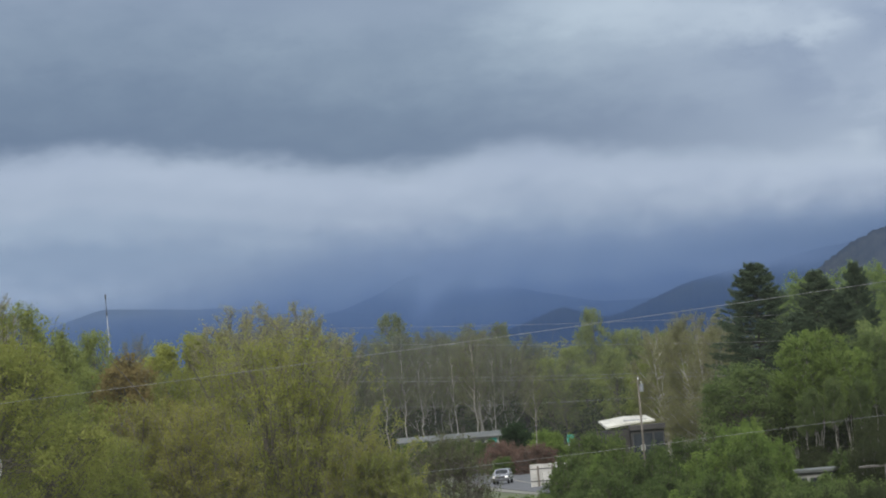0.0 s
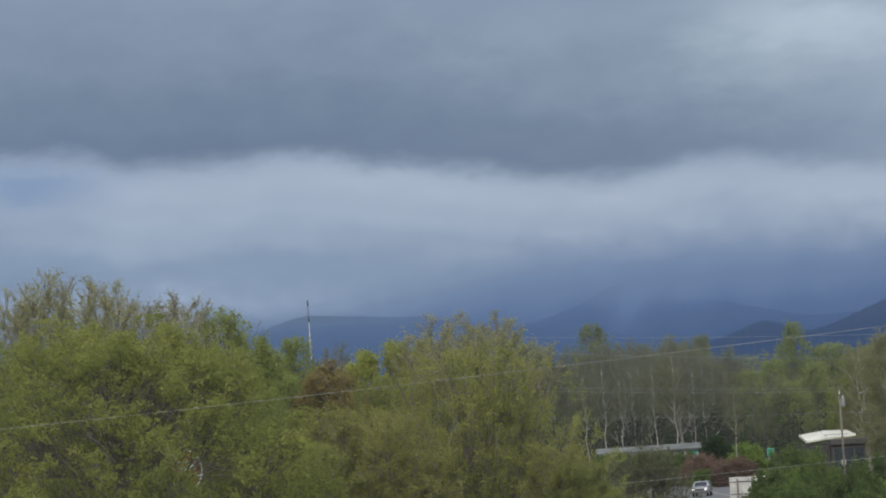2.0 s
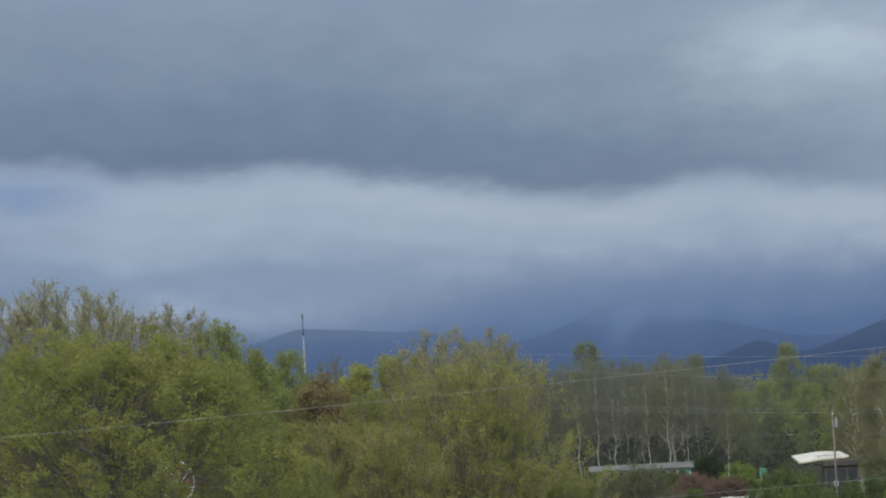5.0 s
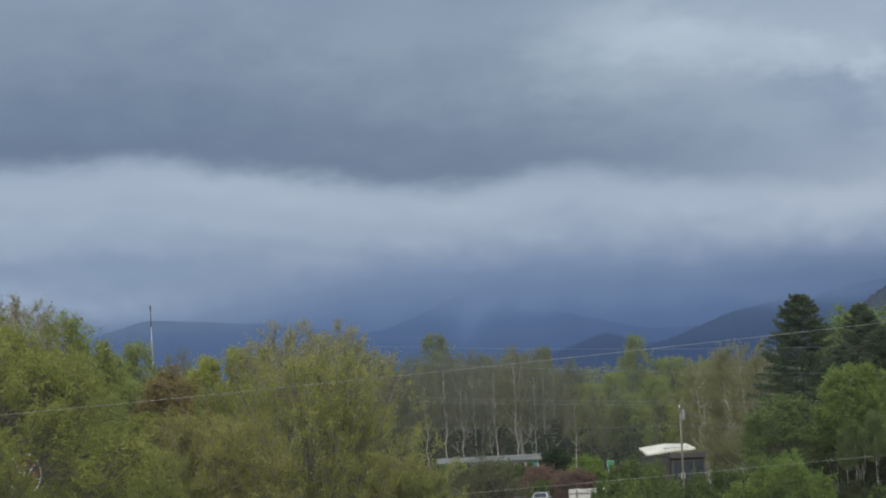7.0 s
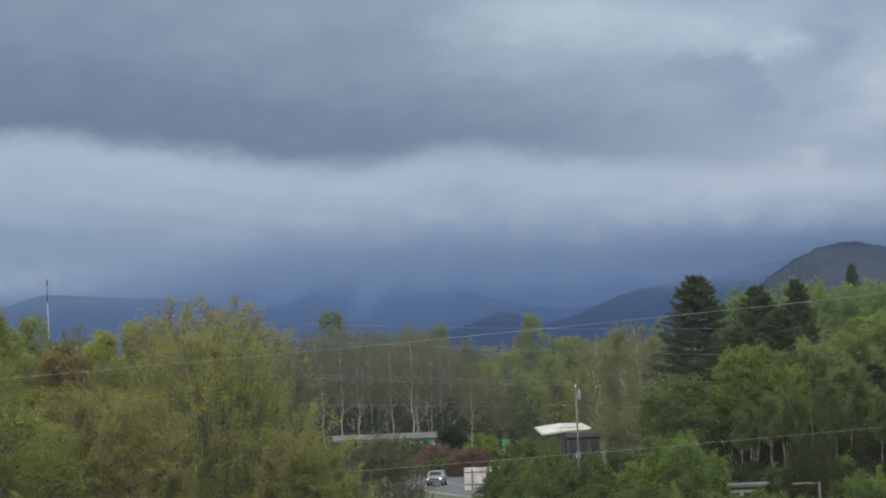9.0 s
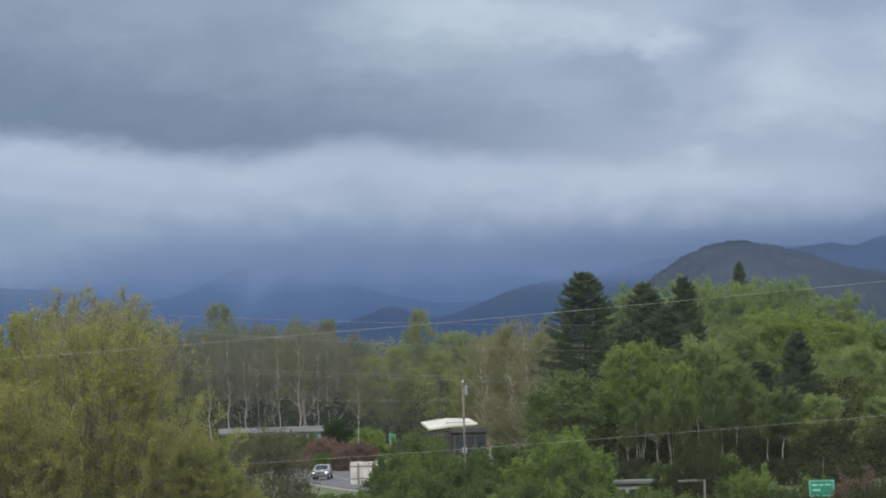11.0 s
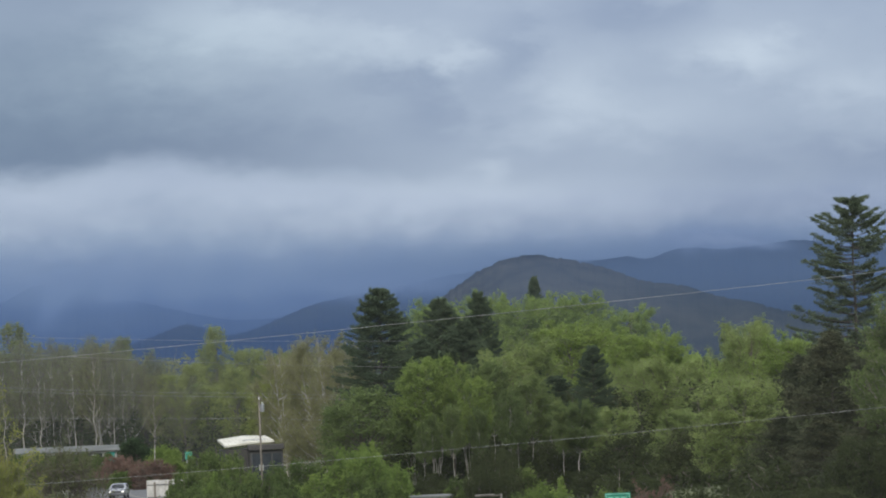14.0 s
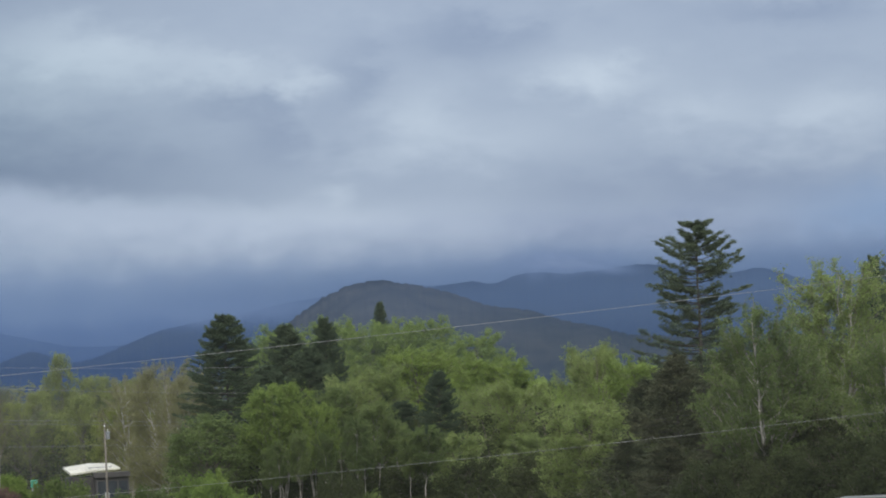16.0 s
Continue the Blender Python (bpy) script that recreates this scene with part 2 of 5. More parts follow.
NEEDLES = leaves("pine_needles", [(0.0, (0.046, 0.068, 0.042)), (0.5, (0.076, 0.104, 0.062)), (1.0, (0.120, 0.146, 0.084))], 0.25)
WHITE_PINE = leaves("white_pine_needles", [(0.0, (0.062, 0.086, 0.052)), (0.5, (0.098, 0.124, 0.074)), (1.0, (0.140, 0.168, 0.100))], 0.25)
HEMLOCK = leaves("hemlock_needles", [(0.0, (0.046, 0.058, 0.036)), (0.5, (0.072, 0.082, 0.048)), (1.0, (0.115, 0.108, 0.064))], 0.2)
BARK = surface("grey_brown_bark", (0.070, 0.058, 0.046), (0.190, 0.165, 0.135), 2.0, 0.9, bump=0.03)
DARK_BARK = surface("dark_conifer_bark", (0.030, 0.027, 0.023), (0.075, 0.066, 0.056), 2.0, 0.9)
PALE_BARK = surface("pale_grey_bark", (0.200, 0.180, 0.150), (0.460, 0.430, 0.380), 2.0, 0.85, bump=0.02)
TWIG_BARK = surface("brown_twig_bark", (0.070, 0.059, 0.047), (0.170, 0.145, 0.116), 3.0, 0.9)
LIGHT_TWIG = surface("pale_twig_bark", (0.120, 0.108, 0.082), (0.245, 0.222, 0.175), 3.0, 0.9)
GRASS = surface("rough_grass_ground", (0.040, 0.055, 0.018), (0.085, 0.095, 0.036), 0.06, 0.95, bump=0.2, fine=40)
ASPHALT = surface("worn_asphalt", (0.050, 0.051, 0.054), (0.088, 0.090, 0.094), 0.15, 0.85, fine=60)
GRAVEL = surface("pale_gravel_verge", (0.09, 0.09, 0.07), (0.17, 0.165, 0.135), 0.3, 0.9, fine=30)
PAINT_LINE = surface("road_paint", (0.14, 0.13, 0.10), (0.24, 0.23, 0.19), 0.8, 0.7)
WHITE_ROOF = surface("white_metal_roof", (0.36, 0.345, 0.28), (0.64, 0.62, 0.53), 0.5, 0.45, fine=12)
GREY_ROOF = surface("weathered_grey_roof", (0.050, 0.056, 0.052), (0.110, 0.116, 0.110), 0.25, 0.7, fine=10)
WHITE_WALL = surface("white_siding", (0.24, 0.24, 0.22), (0.42, 0.42, 0.39), 0.3, 0.7, fine=12)
DARK_WALL = surface("dark_brown_cladding", (0.022, 0.020, 0.020), (0.052, 0.047, 0.045), 0.3, 0.6, fine=14)
DARK_GLASS = surface("dark_window_glass", (0.020, 0.024, 0.030), (0.045, 0.052, 0.060), 0.4, 0.12)
PANEL = surface("weathered_white_boarding", (0.34, 0.33, 0.30), (0.60, 0.58, 0.54), 0.7, 0.7, fine=9)
STEEL = surface("galvanised_steel", (0.22, 0.23, 0.24), (0.40, 0.41, 0.42), 1.0, 0.45, 0.6)
AGED_STEEL = surface("aged_brown_steel", (0.065, 0.058, 0.050), (0.115, 0.104, 0.090), 1.0, 0.7)
DARK_STEEL = surface("dark_steel", (0.045, 0.046, 0.050), (0.090, 0.092, 0.098), 1.0, 0.5, 0.4)
SIGN_GREEN = surface("green_sign_sheeting", (0.006, 0.150, 0.090), (0.010, 0.230, 0.140), 0.8, 0.35)
SIGN_WHITE = surface("white_sign_sheeting", (0.62, 0.66, 0.62), (0.80, 0.82, 0.80), 1.0, 0.4)
SIGN_LETTER = surface("worn_sign_lettering", (0.16, 0.40, 0.30), (0.26, 0.50, 0.40), 1.0, 0.4)
SIGN_YELLOW = surface("yellow_sign_face", (0.50, 0.33, 0.030), (0.72, 0.52, 0.070), 1.2, 0.4)
SIGN_RED = surface("faded_red_sign_face", (0.36, 0.13, 0.11), (0.56, 0.26, 0.22), 1.2, 0.4)
SIGN_BROWN = surface("brown_sign_face", (0.28, 0.15, 0.03), (0.44, 0.27, 0.06), 1.2, 0.4)
TEAL = surface("teal_panel", (0.020, 0.210, 0.190), (0.035, 0.330, 0.290), 0.6, 0.5)
POLE_WOOD = surface("weathered_pole_wood", (0.105, 0.090, 0.075), (0.215, 0.190, 0.160), 1.5, 0.9, fine=10)
WIRE = surface("grey_aluminium_cable", (0.20, 0.20, 0.20), (0.30, 0.30, 0.30), 0.6, 0.5, 0.3)
CAR_SILVER = surface("silver_grey_car_paint", (0.22, 0.23, 0.25), (0.32, 0.33, 0.35), 0.8, 0.25, 0.4)
RUBBER = surface("black_tyre_rubber", (0.014, 0.014, 0.014), (0.030, 0.030, 0.030), 4.0, 0.85)


def lit_lens(name, strength):
    m, nt = material(name)
    g = node(nt, "ShaderNodeEmission")
    g.inputs[0].default_value, g.inputs[1].default_value = (1.0, 0.96, 0.88, 1), strength
    finish(nt, g.outputs[0])
    return m


HEADLIGHT = lit_lens("lit_headlight", 1.6)


def forest_slope(name, dark, light):
    m, nt = material(name)
    where = node(nt, "ShaderNodeTexCoord").outputs["Object"]
    a = cloud_noise(nt, where, 0.004, 5.0, 0.6)
    b = cloud_noise(nt, where, 0.05, 4.0, 0.7)
    fac = calc(nt, "ADD", calc(nt, "MULTIPLY", a, 0.6), calc(nt, "MULTIPLY", b, 0.4))
    d = node(nt, "ShaderNodeBsdfDiffuse")
    nt.links.new(blend(nt, smooth(nt, fac, 0.36, 0.64), dark, light), d.inputs[0])
    finish(nt, d.outputs[0])
    return m


NEAR_SLOPE = forest_slope("wooded_near_hill", (0.008, 0.011, 0.010), (0.052, 0.051, 0.042))
FAR_SLOPE = forest_slope("wooded_far_slope", (0.010, 0.013, 0.012), (0.024, 0.028, 0.022))


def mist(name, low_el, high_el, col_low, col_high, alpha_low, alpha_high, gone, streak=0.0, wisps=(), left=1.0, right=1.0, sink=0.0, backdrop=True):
    """Hanging mist and haze painted on a sheet: far off it glows in its own colour, close by (backdrop off) the day
    lights it. Lets through what lies behind it, thins out upwards between high_el and gone, lower to the left by sink.
    """
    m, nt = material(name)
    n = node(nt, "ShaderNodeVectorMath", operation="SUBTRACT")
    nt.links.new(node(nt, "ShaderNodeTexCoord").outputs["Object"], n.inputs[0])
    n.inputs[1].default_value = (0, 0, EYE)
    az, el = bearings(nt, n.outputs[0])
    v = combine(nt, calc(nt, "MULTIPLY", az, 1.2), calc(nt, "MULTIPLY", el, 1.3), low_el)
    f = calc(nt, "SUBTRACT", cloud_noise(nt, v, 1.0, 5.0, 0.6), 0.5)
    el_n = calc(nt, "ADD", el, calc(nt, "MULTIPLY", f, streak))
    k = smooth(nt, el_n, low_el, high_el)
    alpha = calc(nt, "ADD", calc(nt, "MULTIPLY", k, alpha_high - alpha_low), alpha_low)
    shred = 0.0
    for w_az, w_el, s_az, s_el, lean, strength in wisps:
        u = calc(nt, "SUBTRACT", calc(nt, "SUBTRACT", az, w_az), calc(nt, "MULTIPLY", calc(nt, "SUBTRACT", el, w_el), lean))
        u = calc(nt, "DIVIDE", calc(nt, "ADD", u, calc(nt, "MULTIPLY", f, 0.25)), s_az)
        q = calc(nt, "DIVIDE", calc(nt, "SUBTRACT", el_n, w_el), s_el)
        d2 = calc(nt, "ADD", calc(nt, "MULTIPLY", u, u), calc(nt, "MULTIPLY", q, q))
        w = calc(nt, "MULTIPLY", calc(nt, "POWER", 2.71828, calc(nt, "MULTIPLY", d2, -0.7)), strength)
        shred = calc(nt, "ADD", shred, w, clamp=True)
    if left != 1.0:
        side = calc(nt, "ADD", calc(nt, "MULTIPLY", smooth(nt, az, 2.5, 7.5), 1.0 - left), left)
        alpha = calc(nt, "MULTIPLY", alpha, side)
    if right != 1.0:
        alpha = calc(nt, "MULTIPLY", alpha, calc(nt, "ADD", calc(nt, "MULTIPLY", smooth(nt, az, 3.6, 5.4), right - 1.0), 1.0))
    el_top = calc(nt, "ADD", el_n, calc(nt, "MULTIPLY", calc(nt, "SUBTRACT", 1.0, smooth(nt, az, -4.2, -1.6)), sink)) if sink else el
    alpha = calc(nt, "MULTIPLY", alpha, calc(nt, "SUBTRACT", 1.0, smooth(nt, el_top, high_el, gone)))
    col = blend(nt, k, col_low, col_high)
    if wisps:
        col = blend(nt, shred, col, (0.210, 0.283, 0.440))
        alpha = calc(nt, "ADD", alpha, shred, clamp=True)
    # emission stands in for the daylight that far haze scatters
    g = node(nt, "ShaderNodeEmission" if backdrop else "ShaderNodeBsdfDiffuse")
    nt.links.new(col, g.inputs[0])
    t = node(nt, "ShaderNodeBsdfTransparent")
    s = node(nt, "ShaderNodeMixShader")
    nt.links.new(alpha, s.inputs[0])
    nt.links.new(t.outputs[0], s.inputs[1])
    nt.links.new(g.outputs[0], s.inputs[2])
    finish(nt, s.outputs[0])
    return m


# ---------------------------------------------------------------- mesh helpers
def spot(az, dist):
    return math.sin(radians(az)) * dist, math.cos(radians(az)) * dist


def ease(v, a, b):
    k = np.clip((np.asarray(v, float) - a) / (b - a), 0, 1)
    return k * k * (3 - 2 * k)


def ground_z(x, y):
    """The land: a knoll under the camera, a hollow full of bushes, a flat valley, a wooded rise to the right."""
    x, y = np.asarray(x, float), np.asarray(y, float)
    r = np.hypot(x, y)
    az = np.degrees(np.arctan2(x, y))
    z = 9.4 * (1 - ease(r, 8, 130))
    z = z + 7.0 * ease(r, 430, 620) * ease(az, 3.5, 7.5) * (1 - ease(az, 12, 25)) * (1 - ease(r, 800, 1100))
    z = z + 3.0 * ease(r, 230, 420) * ease(az, 8.5, 12.5)
    z = z - 5.5 * ease(r, 200, 262) * (1 - ease(r, 336, 357)) * ease(az, -0.7, 0.3) * (1 - ease(az, 8.6, 10.5))
    z = z + 0.35 * np.sin(x * 0.05) * np.cos(y * 0.043) * ease(r, 200, 260) * ease(np.abs(az - 0.5), 1.5, 3.5)
    return z


def grid_mesh(name, verts, faces, mat, smooth_faces=False):
    """A mesh of quads or triangles from arrays."""
    verts, faces = np.asarray(verts, np.float32), np.asarray(faces, np.int32)
    me = bpy.data.meshes.new(name)
    me.vertices.add(len(verts))
    me.vertices.foreach_set("co", verts.ravel())
    me.loops.add(faces.size)
    me.loops.foreach_set("vertex_index", faces.ravel())
    me.polygons.add(len(faces))
    me.polygons.foreach_set("loop_start", np.arange(0, faces.size, faces.shape[1], dtype=np.int32))
    me.polygons.foreach_set("use_smooth", np.full(len(faces), smooth_faces))
    me.update(calc_edges=True)
    me.validate()
    me.materials.append(mat)
    return me


def tubes(paths, radii, sides):
    """Tapered tubes along polylines: paths (n, k, 3), radii (n, k). Returns verts and quads."""
    paths, radii = np.asarray(paths, float), np.asarray(radii, float)
    n, k, _ = paths.shape
    way = np.gradient(paths, axis=1)
    way /= np.linalg.norm(way, axis=2, keepdims=True) + 1e-9
    ref = np.where(np.abs(way[:, :1, 2:3]) > 0.9, np.array([1.0, 0, 0]), np.array([0, 0, 1.0]))
    u = np.cross(way, np.broadcast_to(ref, way.shape))
    u /= np.linalg.norm(u, axis=2, keepdims=True) + 1e-9
    v = np.cross(way, u)
    ang = np.arange(sides) * 2 * np.pi / sides
    ring = u[:, :, None] * np.cos(ang)[:, None] + v[:, :, None] * np.sin(ang)[:, None]
    verts = (paths[:, :, None] + ring * radii[:, :, None, None]).reshape(-1, 3)
    i = np.arange(n)[:, None, None] * k * sides + np.arange(k - 1)[None, :, None] * sides
    j = np.arange(sides)[None, None]
    j2 = (j + 1) % sides
    faces = np.stack([i + j, i + j2, i + sides + j2, i + sides + j], -1).reshape(-1, 4)
    return verts, faces


def join(*pieces):
    verts, faces, base = [], [], 0
    for v, f in pieces:
        verts.append(v), faces.append(f + base)
        base += len(v)
    return np.concatenate(verts), np.concatenate(faces)


def blades(centre, length, width, rng, along=None, spread=1.0, facing_out=None, corners=4, loose=0.40):
    """Leaf blades round the given centres. along: the way that they mostly point; facing_out: the way that their faces mostly look."""
    n = len(centre)
    if facing_out is not None:
        face = facing_out + rng.normal(size=(n, 3)) * loose
        u = np.cross(face, rng.normal(size=(n, 3)))
        u /= np.linalg.norm(u, axis=1, keepdims=True) + 1e-9
        v = np.cross(face, u)
    else:
        u = rng.normal(size=(n, 3)) * spread
        if along is not None:
            u = u + along
        u /= np.linalg.norm(u, axis=1, keepdims=True) + 1e-9
        v = np.cross(u, rng.normal(size=(n, 3)))
    v /= np.linalg.norm(v, axis=1, keepdims=True) + 1e-9
    size = rng.uniform(0.65, 1.35, (n, 1))
    if corners == 4:
        verts = np.stack([centre + u * length * size, centre + v * width * size, centre - u * length * size * 0.8, centre - v * width * size], 1)
    else:
        verts = np.stack([centre + u * length * size * 1.2, centre + v * width * size * 1.2 - u * length * size * 0.6, centre - v * width * size * 1.2 - u * length * size * 0.6], 1)
    return verts.reshape(-1, 3), np.arange(corners * n).reshape(n, corners)


def part(name, data, parent, label="", kind=""):
    ob = new(name, data)
    ob.parent = parent
    return tagged(ob, label, kind=kind) if kind else tagged(ob, label)


def bm_mesh(name, bm, mat):
    me = bpy.data.meshes.new(name)
    bm.normal_update()
    bm.to_mesh(me)
    bm.free()
    me.materials.append(mat)
    return me


def box(bm, x0, x1, y0, y1, z0, z1, bevel=0.0):
    m = Matrix.Translation(((x0 + x1) / 2, (y0 + y1) / 2, (z0 + z1) / 2)) @ Matrix.Diagonal((x1 - x0, y1 - y0, z1 - z0, 1))
    r = bmesh.ops.create_cube(bm, size=1, matrix=m)
    if bevel:
        edges = list({e for v in r["verts"] for e in v.link_edges})
        bmesh.ops.bevel(bm, geom=edges, offset=bevel, segments=1, affect="EDGES", clamp_overlap=True)


def boxed(name, mat, *boxes, bevel=0.0):
    bm = bmesh.new()
    for b in boxes:
        box(bm, *b, bevel=bevel)
    return bm_mesh(name, bm, mat)


def rod(name, mat, path, radius, sides=8, end_radius=None):
    path = np.asarray(path, float)
    r = np.linspace(radius, radius if end_radius is None else end_radius, len(path))
    v, f = tubes(path[None], r[None], sides)
    me = grid_mesh(name, v, f, mat, True)
    bm = bmesh.new()
    bm.from_mesh(me)
    bmesh.ops.holes_fill(bm, edges=bm.edges, sides=sides)
    bm.to_mesh(me)
    bm.free()
    return me


def thing(name, x, y, z, turn, label, category, group=""):
    ob = new(name)
    ob.matrix_world = pose(x, y, z, 0, 0, turn)
    return tagged(ob, label, category, group)


# ---------------------------------------------------------------- land, road and mountains
rs = np.concatenate([np.linspace(0.002, 800, 110), np.geomspace(830, 4950, 24)])
th = np.radians(np.concatenate([np.linspace(-180, -20, 33)[:-1], np.linspace(-20, 24, 90), np.linspace(24, 180, 32)[1:]]))
gx, gy = rs[:, None] * np.sin(th)[None] - 0.4, rs[:, None] * np.cos(th)[None] - 0.3
gv = np.stack([gx, gy, ground_z(gx, gy)], -1).reshape(-1, 3)
i, j = np.meshgrid(np.arange(len(rs) - 1), np.arange(len(th) - 1), indexing="ij")
c = len(th)
gf = np.stack([i * c + j, (i + 1) * c + j, (i + 1) * c + j + 1, i * c + j + 1], -1).reshape(-1, 4)
tagged(new("ground", grid_mesh("ground", gv, gf, GRASS, True)), "rough grassy valley floor with leaf litter", "ground", kind="structure")


def strip(name, mat, mid, half, lift, label, category):
    """A road-like band along a polyline of (x, y), laid on the land."""
    mid = np.asarray(mid, float)
    way = np.gradient(mid, axis=0)
    way /= np.linalg.norm(way, axis=1, keepdims=True)
    side = np.stack([way[:, 1], -way[:, 0]], 1)
    l, r = mid - side * half, mid + side * half
    z = ground_z(mid[:, 0], mid[:, 1]) + lift
    v = np.stack([np.c_[l, z], np.c_[r, z], np.c_[r, z - 0.3], np.c_[l, z - 0.3]], 1).reshape(-1, 3)
    k = np.arange(len(mid) - 1)[:, None, None] * 4
    q = np.array([[0, 1, 5, 4], [1, 2, 6, 5], [3, 0, 4, 7]])[None]
    return tagged(new(name, grid_mesh(name, v, (k + q).reshape(-1, 4), mat)), label, category, kind="structure")


# the road comes out of the valley towards the camera, then bends away to the right behind the shrubs
s = np.linspace(0, 1, 40)
ROAD = np.c_[4.2 + 22 * (s - 0.45) + 90 * np.clip(s - 0.55, 0, 1) ** 2, 620 - 330 * s]
strip("verge", GRAVEL, ROAD, 6.2, 0.05, "pale gravel verge beside the road", "verge")
strip("road", ASPHALT, ROAD, 4.6, 0.10, "worn grey asphalt road", "road")
strip("road_marking", PAINT_LINE, ROAD, 0.10, 0.115, "faded centre line on the road", "road marking")


def range_of_hills(name, az0, az1, dist, depth, crest_line, mat, label, seed, rough=1.0):
    """A wooded ridge whose crest runs through a few heights: degrees round, degrees up."""
    n_a, n_d = 640, 22
    az = np.linspace(az0, az1, n_a)
    fine_az = np.linspace(az0 - 2, az1 + 2, 2000)
    line = np.interp(fine_az, [p[0] for p in crest_line], [p[1] for p in crest_line])
    k = max(3, int(0.11 / (fine_az[1] - fine_az[0])))
    for _ in range(3):
        line = np.convolve(np.pad(line, k, mode="edge"), np.ones(2 * k + 1) / (2 * k + 1), "valid")
    crest = np.interp(az, fine_az, line)
    wob = np.array([noise.fractal(Vector((a * 1.1, seed, 0)), 1.0, 2.0, 5) for a in az]) * 0.035 * rough
    wob += np.array([noise.noise(Vector((a * 17, seed, 3))) for a in az]) * 0.018 * rough
    top = EYE + dist * np.tan(np.radians(crest + wob))
    verts = []
    for k in range(n_d):
        f = k / (n_d - 1)
        d = dist - depth * (1 - f)
        prof = f ** 1.25
        for a, t in zip(az, top):
            fold = noise.fractal(Vector((a * 1.6 + f * 0.7, f * 2.5, seed + 7)), 1.0, 2.0, 4) * 0.16 * f * (1 - f) * 2
            x, y = spot(a, d)
            verts.append((x, y, -5 + (t + 5) * max(prof + fold, 0)))
    for a, t in zip(az, top):
        x, y = spot(a, dist + depth * 0.35)
        verts.append((x, y, -5))
    i, j = np.meshgrid(np.arange(n_d), np.arange(n_a - 1), indexing="ij")
    f = np.stack([i * n_a + j, i * n_a + j + 1, (i + 1) * n_a + j + 1, (i + 1) * n_a + j], -1).reshape(-1, 4)
    return tagged(new(name, grid_mesh(name, np.array(verts), f, mat, True)), label, "mountain", kind="structure")


range_of_hills("mountain_1", -16, 1, 4500, 700, ((-16, 0.8), (-7.0, 1.1), (-6.0, 1.50), (-5.3, 1.70), (-4.7, 1.66), (-3.5, 1.57), (-2, 1.35), (1, 1.0)),
               FAR_SLOPE, "low far blue ridge under cloud", 3, 0.4)
range_of_hills("mountain_2", -4, 9, 4700, 800, ((-4, 1.0), (-1.7, 1.38), (-1.1, 1.56), (-0.5, 1.86), (-0.05, 1.74), (0.2, 1.92), (0.6, 1.66), (1.5, 1.40), (2.4, 1.2), (9, 1.0)),
               FAR_SLOPE, "far blue peak wrapped in mist", 11)
range_of_hills("mountain_3", 0, 13, 3200, 600, ((0, 0.7), (0.95, 0.9), (1.75, 1.18), (2.4, 0.95), (2.8, 1.04), (3.7, 1.39), (5.2, 1.63), (7, 1.9), (13, 1.8)),
               FAR_SLOPE, "dark blue wooded foothill ridge", 23)
range_of_hills("mountain_4", 5, 22, 2700, 500, ((5, 1.3), (7.6, 1.75), (8.5, 1.95), (8.85, 1.84), (9.3, 2.02), (10.0, 1.95), (11.1, 2.05), (12.4, 1.84), (12.95, 1.91), (13.5, 1.70), (15, 1.55), (22, 1.2)),
               FAR_SLOPE, "long blue wooded ridge under low cloud", 31)
range_of_hills("mountain_5", 2, 20, 1900, 420, ((2, 0.1), (4.4, 0.3), (5.1, 1.0), (5.8, 1.53), (6.25, 1.77), (6.6, 1.97), (7.3, 1.98), (7.75, 1.88), (8.2, 1.75), (8.7, 1.57), (9.4, 1.40), (10.2, 1.15), (11, 0.95), (20, 0.6)),
               NEAR_SLOPE, "grey-green wooded hill with bare crest", 47, 1.9)


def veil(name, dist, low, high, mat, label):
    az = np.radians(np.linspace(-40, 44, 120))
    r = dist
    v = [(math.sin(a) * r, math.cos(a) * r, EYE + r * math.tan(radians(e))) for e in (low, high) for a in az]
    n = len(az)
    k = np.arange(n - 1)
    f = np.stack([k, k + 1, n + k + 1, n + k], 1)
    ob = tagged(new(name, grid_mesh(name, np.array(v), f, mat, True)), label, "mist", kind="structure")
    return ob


# aerial haze painted on sheets: the first two tinted and diffuse, the rest glowing
veil("painted_haze_trees", 160, -4.0, 9.0, mist("thin_haze_tint", -1.0, 1.0, (0.29, 0.31, 0.31), (0.29, 0.31, 0.33), 0.030, 0.030, 6.0, backdrop=False), "barely visible tinted sheet standing in for haze before the trees")
veil("painted_haze_valley", 540, -1.2, 2.2, mist("valley_haze_tint", -0.2, 1.0, (0.240, 0.280, 0.310), (0.215, 0.275, 0.370), 0.055, 0.070, 2.0, right=0.6, backdrop=False), "tinted sheet standing in for thin grey haze over the far woods")
veil("painted_haze_near", 1250, -0.5, 3.0, mist("near_haze_glow", 0.8, 1.85, (0.052, 0.084, 0.145), (0.086, 0.138, 0.250), 0.54, 0.46, 2.45, left=0.25), "glowing sheet painted as thin blue haze before the hills")
veil("painted_haze_middle", 2250, -0.3, 3.0, mist("middle_haze_glow", 0.8, 1.6, (0.036, 0.088, 0.238), (0.090, 0.158, 0.320), 0.70, 0.56, 2.40, 0.4, left=0.8, sink=0.5,
     wisps=((9.75, 2.12, 0.70, 0.17, 0.0, 0.80), (10.6, 2.02, 0.40, 0.09, -2.0, 0.45))), "glowing sheet painted as blue haze with shreds of low cloud")
